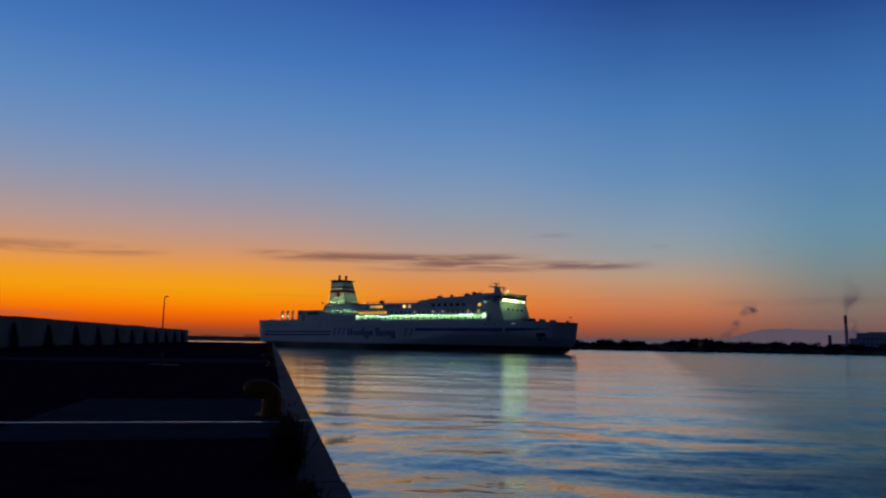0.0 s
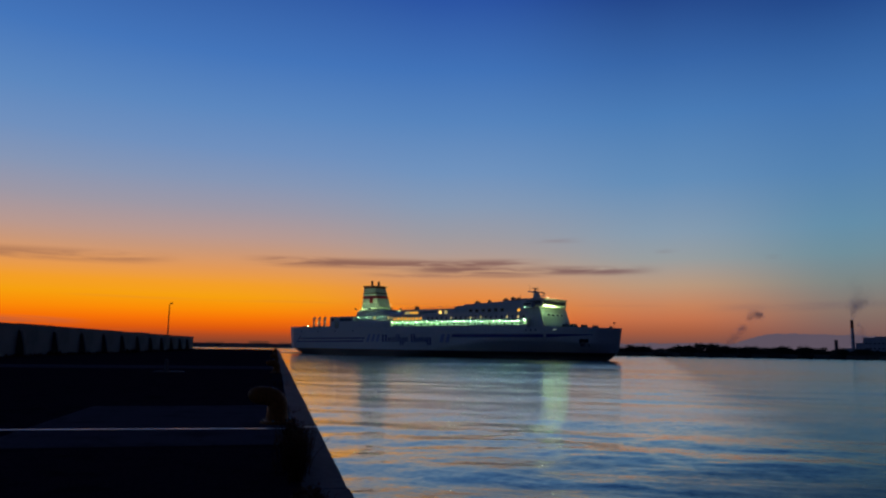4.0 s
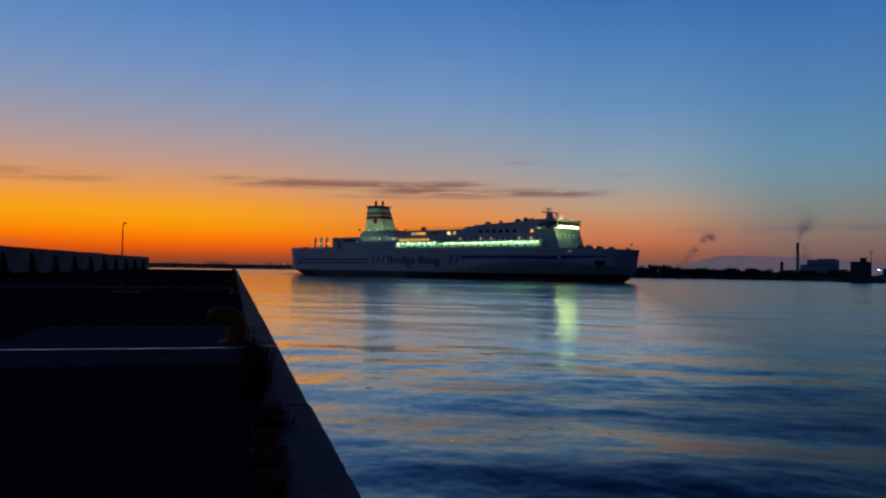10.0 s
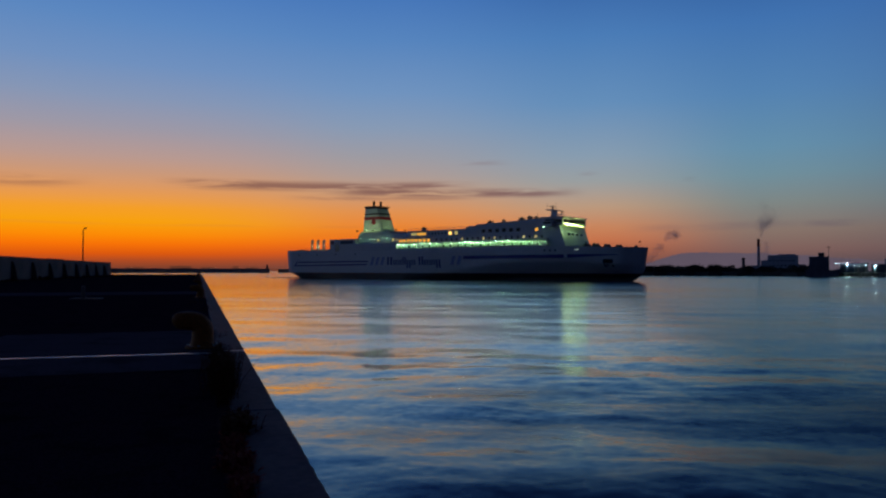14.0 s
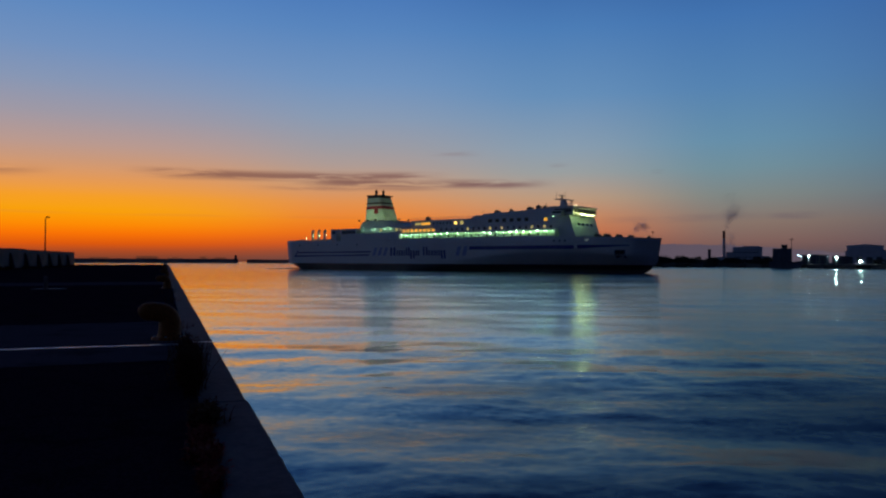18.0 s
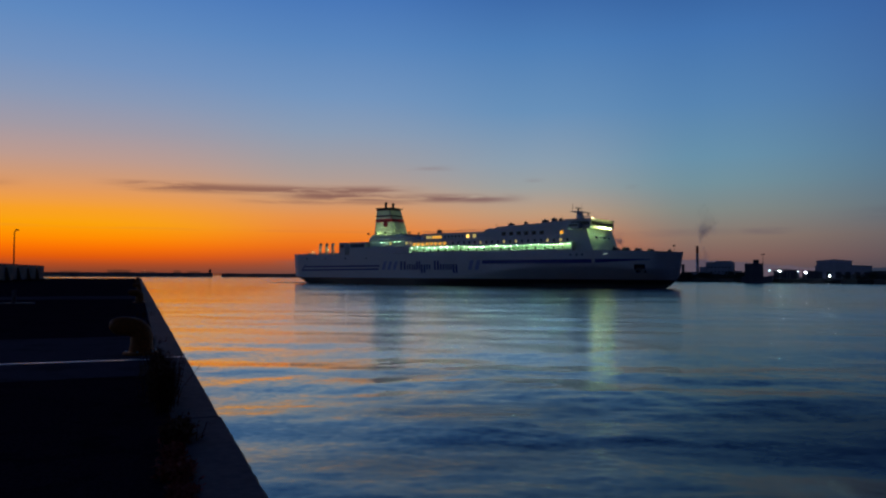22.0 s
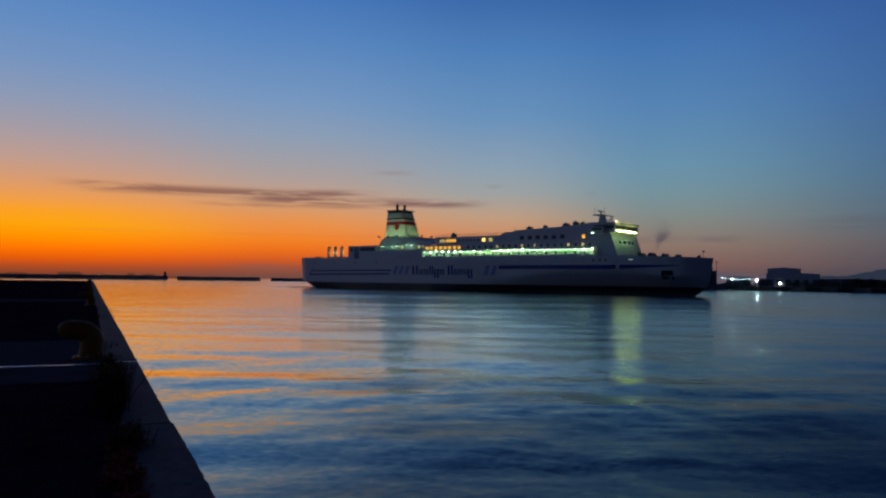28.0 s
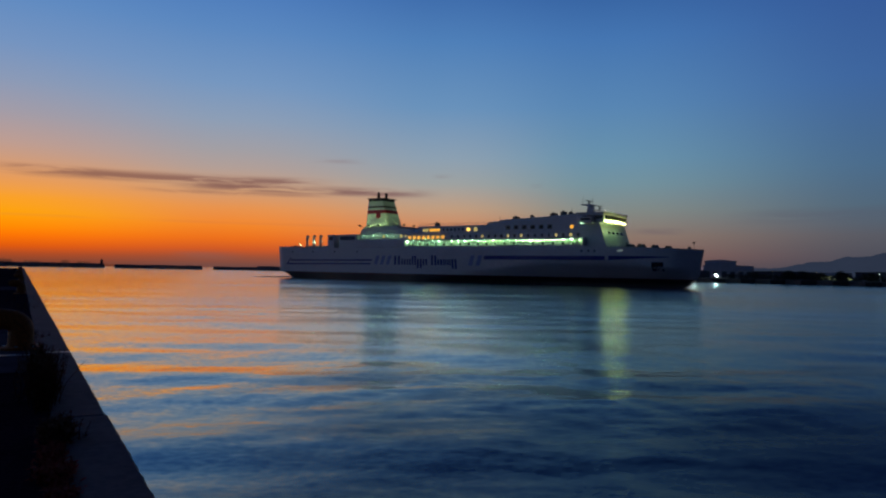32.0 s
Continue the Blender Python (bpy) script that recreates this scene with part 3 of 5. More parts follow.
def make_lamp_post(p, tall):
    root = thing("street_lamp", Matrix.Translation(p) @ pose(0, 0, 0, 0, 0, -20), "tall thin unlit street lamp behind the parapet", "street lamp")
    part("pole", tubed([(0, 0, 0), (0, 0, tall * 0.5), (0, 0, tall - 0.5), (0.06, 0, tall - 0.12), (0.2, 0, tall + 0.08), (0.35, 0, tall + 0.12)], [0.16, 0.13, 0.10, 0.09, 0.08, 0.07], 8), SOOT, root, smooth=True)
    bm = boxed(0.25, 0.85, -0.2, 0.2, tall + 0.02, tall + 0.26, bevel=0.06)
    head = part("lamp_head", bm, SOOT, root)
    part("diffuser", boxed(0.32, 0.8, -0.16, 0.16, tall - 0.02, tall + 0.018), GLASS, head)
    part("base", boxed(-0.25, 0.25, -0.25, 0.25, 0, 0.3, bevel=0.03), CONCRETE, root)


make_lamp_post(at(-21.27, 165.0, QUAY_Z), up_at(165, 2.94) - QUAY_Z)


def make_marker_post(p):
    root = thing("marker_post", Matrix.Translation(p), "short pale post on a flat concrete footing", "post")
    part("footing", boxed(-0.7, 0.7, -0.4, 0.4, 0, 0.06, bevel=0.03), SEAWALL, root)
    part("post", tubed([(-0.15, 0, 0.06), (-0.15, 0, 0.62), (-0.15, 0, 0.68)], [0.10, 0.09, 0.05], 10), SEAWALL, root)


make_marker_post(at(-21.0, 40.0, QUAY_Z))


# ---------------------------------------------------------------- the ferry; x runs forward from midships, z up from the water
LEN, HALF = 195.0, 13.3
ferry = thing("ferry", pose(0, 0, 0), "white car ferry with navy stripes and lit green-white decks", "ferry")


def sx(x):
    return x - 97.5


def stem(z):
    return 189.6 + 5.0 * min(1.0, max(0.0, z) / 4.5) ** 0.7 + max(0.0, z - 4.5) * 0.15


def counter(z):
    return -1.2 if z >= 3.6 else -1.2 + 8.8 * (1 - max(0.0, z) / 3.6) ** 0.8


def sheer(x):
    """How far the deck at x lies below its level amidships; it rises a little to the stern."""
    return 0.8 * max(0.0, (x - 165) / 30) - 0.8 * max(0.0, (24 - x) / 24)


def half_breadth(x, z):
    """Half the hull's breadth at x metres from the stern and z above the water."""
    u = max(0.0, (x - 146) / 50.2)
    deck = HALF * max(0.0, 1 - min(1.0, u) ** 2.3) ** 0.5
    w = max(0.0, (x - 84) / 105.0)
    low = HALF * max(0.0, 1 - min(1.0, w) ** 0.85) * (1.0 if x > 40 else 0.80 + 0.20 * x / 40)
    k = min(1.0, max(0.0, z) / 13.5)
    v = min(1.0, max(0.0, (z - 1.8) / (2.2 + 5.0 * min(1.0, max(0.0, (x - 106) / 40)) - 2.0 * min(1.0, max(0.0, (x - 168) / 16)))))
    flare = min(1.0, max(0.0, (x - 98) / 42))
    k = (1 - flare) * k ** 0.45 + flare * (0.95 * (1 - (1 - v) ** 1.2) + 0.05 * k)
    b = low + (deck - low) * k
    run = stem(z) - x
    return max(0.02, b * (min(1.0, run / 7.0) ** 0.5 if run > 0 else 0))


def hull_band(levels):
    bm = bmesh.new()
    fr = [i / 60 for i in range(40)] + [0.65 + 0.35 * (1 - (1 - i / 40) ** 1.6) for i in range(41)]
    fr = sorted(set(fr))
    rows = {}
    for side in (-1, 1):
        grid = []
        for z in levels:
            x0, x1 = counter(z), stem(z)
            row = [x0 + (x1 - x0) * f for f in fr]
            grid.append([bm.verts.new((sx(x), side * half_breadth(x, z), z - sheer(x) * max(0.0, (z - 10) / 4))) for x in row])
        for a, b in zip(grid, grid[1:]):
            for i in range(len(fr) - 1):
                q = (a[i], a[i + 1], b[i + 1], b[i])
                bm.faces.new(q if side < 0 else q[::-1])
        rows[side] = grid
    for k in range(len(levels) - 1):
        a, b = rows[-1], rows[1]
        bm.faces.new((a[k][0], a[k + 1][0], b[k + 1][0], b[k][0]))
        bm.faces.new((a[k][-1], b[k][-1], b[k + 1][-1], a[k + 1][-1]))
    return bm, rows


def deck_sheet(z, x0, x1, inset=0.05):
    bm = bmesh.new()
    n = 48
    a, b = [], []
    for i in range(n + 1):
        x = x0 + (x1 - x0) * i / n
        h = max(0.02, half_breadth(x, z) - inset)
        a.append(bm.verts.new((sx(x), -h, z - sheer(x))))
        b.append(bm.verts.new((sx(x), h, z - sheer(x))))
    for i in range(n):
        bm.faces.new((a[i], a[i + 1], b[i + 1], b[i]))
    return bm


def make_hull():
    lower, _ = hull_band([-3.0, -1.5, 0.0, 0.9, 1.8, 2.5])
    part("hull_bottom", lower, BLACK, ferry, "black underwater hull", smooth=True)
    boot, _ = hull_band([2.5, 3.1])
    part("boot_top", boot, MAROON, ferry, "maroon line above the waterline", smooth=True)
    upper, _ = hull_band([3.1, 3.6, 4.2, 4.8, 5.4, 6.0, 6.5, 6.9, 7.4, 8.5, 10.0, 11.5, 12.8, 14.0])
    part("hull_side", upper, WHITE, ferry, "white painted steel hull side", smooth=True)
    part("main_deck", deck_sheet(13.2, 0.1, 194.2), DECK, ferry, "green painted open deck")


make_hull()


def on_side(name, outline, material, label="", lift=0.07, parent=ferry):
    """A flat painted shape on the starboard side: outline of (x from the stern, z), bent to the hull."""
    bm = bmesh.new()
    xs = [p[0] for p in outline]
    lo, hi = [], []
    n = max(1, int((max(xs) - min(xs)) / 2.5))
    # outline is lower-left, lower-right, upper-right, upper-left
    (ax, az), (bx, bz), (cx, cz), (dx, dz) = outline
    m = 4
    grid = []
    for j in range(m + 1):
        v = j / m
        row = []
        for i in range(n + 1):
            u = i / n
            x = (1 - v) * (ax + (bx - ax) * u) + v * (dx + (cx - dx) * u)
            z = (1 - v) * (az + (bz - az) * u) + v * (dz + (cz - dz) * u)
            row.append(bm.verts.new((sx(x), -half_breadth(x, z) - lift, z)))
        grid.append(row)
    for a, b in zip(grid, grid[1:]):
        for i in range(n):
            bm.faces.new((a[i], a[i + 1], b[i + 1], b[i]))
    return part(name, bm, material, parent, label)


def make_markings():
    on_side("long_stripe", [(116.7, 9.2), (166.2, 9.2), (166.2, 10.7), (117.2, 10.7)], NAVY, "broad navy blue stripe")
    on_side("bow_stripe", [(167.5, 9.25), (187, 10.35), (187, 10.55), (167.5, 10.75)], NAVY, "tapering navy blue stripe")
    on_side("stern_stripe", [(6.5, 8.1), (59.2, 8.25), (59.6, 8.95), (7.5, 8.75)], NAVY, "thin navy blue stripe")
    on_side("stern_stripe", [(3.6, 6.3), (58.4, 6.75), (58.8, 7.45), (4.2, 7.0)], NAVY, "thin navy blue stripe")
    on_side("stripe_tail", [(3.5, 6.3), (4.6, 6.3), (7.6, 9.6), (6.8, 9.6)], NAVY)
    for x in (60.6, 64.0, 67.4):
        on_side("slanted_bar", [(x, 6.8), (x + 1.8, 6.8), (x + 3.2, 10.6), (x + 1.4, 10.6)], PALEBLUE, "pale blue slanted bar")
    for x in (109.4, 112.9):
        on_side("slanted_bar", [(x, 6.8), (x + 1.9, 6.8), (x + 3.4, 10.7), (x + 1.5, 10.7)], PALEBLUE, "pale blue slanted bar")
    # the owner's name as plain navy bars
    x = 72.0
    for wide, low, high, gap in ((3.4, 6.8, 10.6, 0.55), (2.4, 6.8, 9.2, 0.5), (2.3, 6.8, 9.2, 0.5), (2.3, 6.8, 10.6, 0.35), (2.5, 5.4, 9.2, 0.45), (2.3, 6.8, 9.2, 1.9),
                                 (2.8, 6.8, 10.7, 0.4), (2.4, 6.8, 9.2, 0.45), (1.6, 6.8, 9.2, 0.4), (1.6, 6.8, 9.2, 0.35), (2.6, 5.4, 9.2, 0.4)):
        for u0, u1 in ((0.0, 0.36), (0.60, 0.96)):
            on_side("name_bar", [(x + wide * u0, low), (x + wide * u1, low), (x + wide * u1, high), (x + wide * u0, high)], NAVY, "navy name bar")
        x += wide + gap
    on_side("mooring_port", [(170.6, 12.45), (172.4, 12.45), (172.4, 12.65), (170.6, 12.65)], PORTGLOW, "dimly lit mooring port")
    pocket = on_side("anchor_pocket", [(181.6, 5.7), (185.3, 5.7), (185.3, 8.7), (181.6, 8.7)], SOOT, "dark anchor pocket")
    bm = bmesh.new()
    y = -half_breadth(183.4, 7) - 0.25
    tube(bm, [(sx(183.4), y, 8.2), (sx(183.4), y, 6.2)], [0.18, 0.18], 6)
    tube(bm, [(sx(182.3), y, 6.9), (sx(182.9), y, 6.15), (sx(183.9), y, 6.15), (sx(184.5), y, 6.9)], [0.12, 0.2, 0.2, 0.12], 6)
    part("anchor", bm, SOOT, pocket, "black steel anchor")
    for x in (8, 22, 36, 50):
        on_side("side_port", [(x, 12.0), (x + 1.0, 12.0), (x + 1.0, 12.6), (x, 12.6)], GREY, "small hull opening")
    for x in (157.5, 160.0, 162.2):
        on_side("side_port", [(x, 12.0), (x + 0.7, 12.0), (x + 0.7, 12.8), (x, 12.8)], GREY, "small hull opening")


make_markings()


def rail(x0, x1, y, z, parent, gap=2.0):
    """Deck railing: three bars and their posts."""
    bm = bmesh.new()
    for h in (0.4, 0.75, 1.1):
        box(bm, sx(x0), sx(x1), y - 0.03, y + 0.03, z + h - 0.03, z + h + 0.03)
    bars = part("railing", bm, WHITE, parent)
    post = part("railing_post", boxed(-0.04, 0.04, -0.04, 0.04, 0.0, 1.1), WHITE, bars)
    post.matrix_basis = pose(sx(x0), y, z)
    n = max(1, int(abs(x1 - x0) / gap))
    for i in range(1, n + 1):
        again(post, sx(x0 + (x1 - x0) * i / n), y, z)
    return bars


def windows(parent, xs, y, z0, z1, wide, glass, frame_mat=WHITE):
    """A row of windows, each a frame with its pane, on the starboard wall."""
    bm = boxed(-wide / 2 - 0.12, wide / 2 + 0.12, -0.05, 0.03, -0.12, z1 - z0 + 0.12)
    f0, p0 = None, None
    for x in xs:
        if f0 is None:
            f0 = part("window", bm, frame_mat, parent)
            f0.matrix_basis = pose(sx(x), y, z0)
            p0 = part("pane", boxed(-wide / 2, wide / 2, -0.075, -0.053, 0, z1 - z0), glass, f0)
        else:
            o = again(f0, sx(x), y, z0)
            q = new("pane", p0.data)
            q.parent = o


def make_decks():
    # lit promenade
    low = part("promenade_house", boxed(sx(76), sx(160), -11.2, 11.2, 13.2, 16.9), WHITE, ferry, "white promenade wall in lamplight")
    wing = part("aft_house", boxed(sx(49), sx(77.3), -13.1, 13.1, 14.004, 17.4, bevel=0.2), WHITE, ferry, "white house side below the funnel")
    deck = part("promenade_roof", boxed(sx(77.3), sx(158.5), -13.25, 13.25, 16.9, 17.3, bevel=0.05), WHITE, ferry, "deck edge over the promenade")
    bulwark = part("bulwark", boxed(sx(77.3), sx(158.5), -13.28, -13.16, 14.0, 14.5), WHITE, ferry)
    # plate added to keep the promenade light off the front house
    part("end_baffle", boxed(sx(158.3), sx(158.6), -13.2, -11.3, 14.0, 16.896), WHITE, deck)
    post0 = None
    for i in range(28):
        x = 78.2 + i * 2.95
        if post0 is None:
            post0 = part("stanchion", boxed(-0.09, 0.09, -0.09, 0.09, 0, 2.9), WHITE, deck)
            post0.matrix_basis = pose(sx(x), -13.05, 14.0)
        else:
            again(post0, sx(x), -13.05, 14.0)
    lamp0 = None
    for i in range(25):
        x = 78.8 + i * 3.27
        if lamp0 is None:
            lamp0 = part("lamp_case", boxed(-0.2, 0.2, -0.02, 0.12, -0.24, 0.0, bevel=0.02), WHITE, deck)
            lamp0.matrix_basis = pose(sx(x), -13.2, 16.55)
            glow0 = part("deck_lamp", boxed(-0.12, 0.12, -0.05, -0.023, -0.19, -0.05), DECKLAMP, lamp0, "glowing deck lamp")
        else:
            new("deck_lamp", glow0.data).parent = again(lamp0, sx(x), -13.2, 16.55)
    part("fascia", boxed(sx(77.3), sx(158.5), -13.25, -13.15, 16.55, 16.896), WHITE, deck)
    # unseen tubes behind the fascia, added to brighten the promenade wall
    tube0 = None
    for i in range(25):
        x = 78.8 + i * 3.27
        if tube0 is None:
            tube0 = part("fill_tube", boxed(-0.8, 0.8, -0.1, 0.1, -0.1, 0.0), FILL_TUBE, deck, "glowing tube added to light the promenade wall")
            tube0.matrix_basis = pose(sx(x), -12.4, 16.89)
        else:
            again(tube0, sx(x), -12.4, 16.89)
    windows(low, [80 + 4.1 * i for i in range(19)], -11.2, 14.7, 15.7, 0.9, GLASS)
    # cabins above
    mid = part("cabin_house", boxed(sx(76.5), sx(161), -11.2, 11.2, 17.3, 20.2, bevel=0.08), WHITE, ferry, "white cabin deck with a row of windows")
    windows(mid, [78.6 + 2.45 * i for i in range(8)], -11.2, 17.5, 18.8, 1.6, LIT_AMBER)
    windows(mid, [100.5 + 2.9 * i for i in range(20) if i not in (5, 9, 11, 16, 18)], -11.2, 17.6, 18.8, 1.0, GLASS)
    windows(mid, [115.0, 126.6, 132.4, 146.9, 152.7], -11.2, 17.6, 18.8, 1.0, LIT_DIM)
    top = part("lounge_house", boxed(sx(82.5), sx(117), -11.0, 11.0, 20.2, 22.7, bevel=0.1), WHITE, ferry, "white upper deck house")
    windows(top, [86.0, 87.6], -11.0, 20.5, 21.7, 1.3, LIT_DIM)
    windows(top, [89.4 + 1.35 * i for i in range(4)], -11.0, 20.5, 21.7, 1.1, LIT_AMBER)
    windows(top, [96 + 1.9 * i for i in range(6)], -11.0, 20.7, 21.6, 0.7, GLASS)
    windows(top, [108.2], -11.0, 20.4, 21.7, 1.6, LIT)
    windows(top, [111.6], -11.0, 20.3, 21.8, 1.7, LIT_DIM)
    bm = bmesh.new()
    prism(bm, [(sx(116.8), 20.2), (sx(161), 20.2), (sx(161), 25.6), (sx(155), 25.7), (sx(141), 25.0), (sx(123.2), 24.4), (sx(121.8), 23.6), (sx(116.8), 23.5)], -11.0, 11.0)
    fore = part("upper_house", bm, WHITE, ferry, "white upper house rising to the bridge")
    windows(fore, [126.4 + 3.55 * i for i in range(6)], -11.0, 20.6, 22.1, 1.9, GLASS)
    windows(fore, [153.0], -11.0, 20.5, 21.7, 1.3, LIT_AMBER, SOOT)
    part("roof_box", boxed(sx(116), sx(122), -8, 8, 23.5, 24.1, bevel=0.1), WHITE, ferry)
    # gear along the roof
    for x, w, h, z in ((91, 1.6, 1.5, 22.7), (128.5, 2.2, 1.0, 24.6), (135.5, 1.0, 1.0, 24.8), (144.5, 2.4, 1.2, 25.1), (148.5, 1.8, 1.5, 25.3), (151.5, 1.6, 0.9, 25.5)):
        base = part("roof_gear", boxed(sx(x - w / 2), sx(x + w / 2), -9.6, -7.6, z, z + h, bevel=0.15), GREY, ferry)
        part("cowl", tubed([(sx(x) - 0.2, -8.6, z + h), (sx(x) - 0.2, -8.6, z + h + 0.35)], [0.5, 0.42], 10), GREY, base)
    rail(83, 116, -10.8, 22.7, ferry)
    rail(78, 158, -13.1, 17.3, ferry, 2.6)


make_decks()


def make_bridge():
    # raked front lit from under the bridge
    bm = bmesh.new()
    prism(bm, [(sx(158), 13.2), (sx(166.4), 13.2), (sx(166.3), 14.2), (sx(163.6), 22.4), (sx(158), 22.4)], -11.3, 10.6)
    front = part("front_house", bm, WHITE, ferry, "white raked front lit green by floodlights")
    for y in (-5.5, -1.8, 1.8, 5.5):
        w = part("front_window", boxed(-0.03, 0.08, -0.9, 0.9, -0.45, 0.45), GLASS, front)
        w.matrix_basis = pose(sx(164.72), y, 19.0, 0, -18.2, 0)
    part("front_door", boxed(sx(166.3), sx(166.45), 6.0, 7.0, 14.3, 16.2), GREY, front)
    body = part("wheelhouse", boxed(sx(155.5), sx(165.6), -12.0, 8.0, 22.4, 25.6, bevel=0.15), WHITE, ferry, "white wheelhouse with a dark window band")
    part("window_band", boxed(sx(165.58), sx(165.66), -11.2, 7.4, 23.5, 24.9), GLASS, body, "dark bridge windows")
    part("window_band", boxed(sx(157.5), sx(165.2), -12.06, -11.98, 23.5, 24.9), GLASS, body, "dark bridge windows")
    for y in np.linspace(-9.3, 6.0, 9):
        part("mullion", boxed(sx(165.6), sx(165.72), y - 0.08, y + 0.08, 23.5, 24.9), WHITE, body)
    part("visor", boxed(sx(155), sx(166.1), -12.4, 8.4, 25.6, 26.0, bevel=0.1), WHITE, body)
    wing = part("bridge_wing", boxed(sx(157.5), sx(162.2), -14.6, -12.003, 22.0, 24.2, bevel=0.15), WHITE, ferry, "bridge wing over the side")
    part("wing_window", boxed(sx(158.0), sx(161.8), -14.66, -14.6, 23.0, 23.8), GLASS, wing)
    wing2 = part("bridge_wing", boxed(sx(157.5), sx(162.2), 8.003, 11.2, 22.0, 24.2, bevel=0.15), WHITE, ferry, "bridge wing over the side")
    for back, y in ((1.0, -10.9), (0.0, -7.6), (0.0, -4.4), (0.0, 0.9)):
        x = 167.3 - back
        arm = part("lamp_bracket", boxed(sx(x - 3.8), sx(x - 0.4), y - 0.08, y + 0.08, 22.25, 22.4), GREY, body)
        case = part("flood_case", boxed(-0.35, 0.35, -0.55, 0.55, 0.0, 0.25, bevel=0.03), GREY, arm)
        case.matrix_basis = pose(sx(x), y, 22.3, 0, 38, 0)
        lens = part("lens", boxed(-0.3, 0.3, -0.5, 0.5, -0.03, -0.003), FRONTFLOOD, arm, "glowing lens")
        lens.matrix_basis = pose(sx(x), y, 22.3, 0, 38, 0)
        head = part("lamp_head", boxed(sx(x), sx(x + 0.2), y - 0.22, y + 0.22, 22.45, 22.85, bevel=0.03), GREY, arm)
        part("hood", boxed(sx(x - 0.1), sx(x + 0.42), y - 0.24, y + 0.24, 22.41, 22.445), GREY, head)
        part("lamp_bulb", boxed(sx(x + 0.203), sx(x + 0.31), y - 0.09, y + 0.09, 22.56, 22.74), BULB, head, "glowing lamp")
    part("wing_lamp", boxed(sx(158.3), sx(158.5), -14.7, -14.5, 21.86, 21.96), SMALLLAMP, wing, "glowing lamp")
    lamp = part("masthead_lamp", boxed(sx(160.57), sx(160.73), -0.08, 0.08, 27.0, 27.16), MASTLAMP, ferry, "glowing masthead lamp")
    part("lamp_staff", tubed([(sx(160.65), 0, 26.0), (sx(160.65), 0, 27.0)], [0.06, 0.05], 6), GREY, ferry)
    # mast with radars
    bm = bmesh.new()
    prism(bm, [(sx(153.6), 25.6), (sx(157.0), 25.6), (sx(155.6), 29.5), (sx(154.4), 29.5)], -1.2, 1.2)
    mast = part("mast", bm, WHITE, ferry, "stepped radar mast")
    part("crosstree", boxed(sx(152.6), sx(156.4), -3.4, 3.4, 29.5, 29.75), WHITE, mast)
    part("radar", boxed(sx(154.0), sx(154.5), -2.2, 2.2, 31.0, 31.35, bevel=0.1), GREY, mast)
    part("radar_pedestal", tubed([(sx(154.3), 0, 29.7), (sx(154.3), 0, 31.0)], [0.35, 0.25], 8), GREY, mast)
    part("platform", boxed(sx(156.0), sx(159.6), -1.2, 1.2, 27.6, 27.8), WHITE, mast)
    part("radar", boxed(sx(158.4), sx(158.9), -1.9, 1.9, 28.9, 29.2, bevel=0.1), GREY, mast)
    part("radar_pedestal", tubed([(sx(158.6), 0, 27.8), (sx(158.6), 0, 28.9)], [0.3, 0.22], 8), GREY, mast)
    for x, y, h in ((153.2, -2.6, 32.6), (153.2, 2.6, 32.2), (155.4, 0.8, 32.8), (150.5, -6, 28.2), (121.5, -9, 25.9)):
        part("aerial", tubed([(sx(x), y, 25.0 if x < 152 and x > 130 else (29.6 if x > 152 else 23.9)), (sx(x), y, h)], [0.09, 0.05], 5), GREY, ferry)


make_bridge()


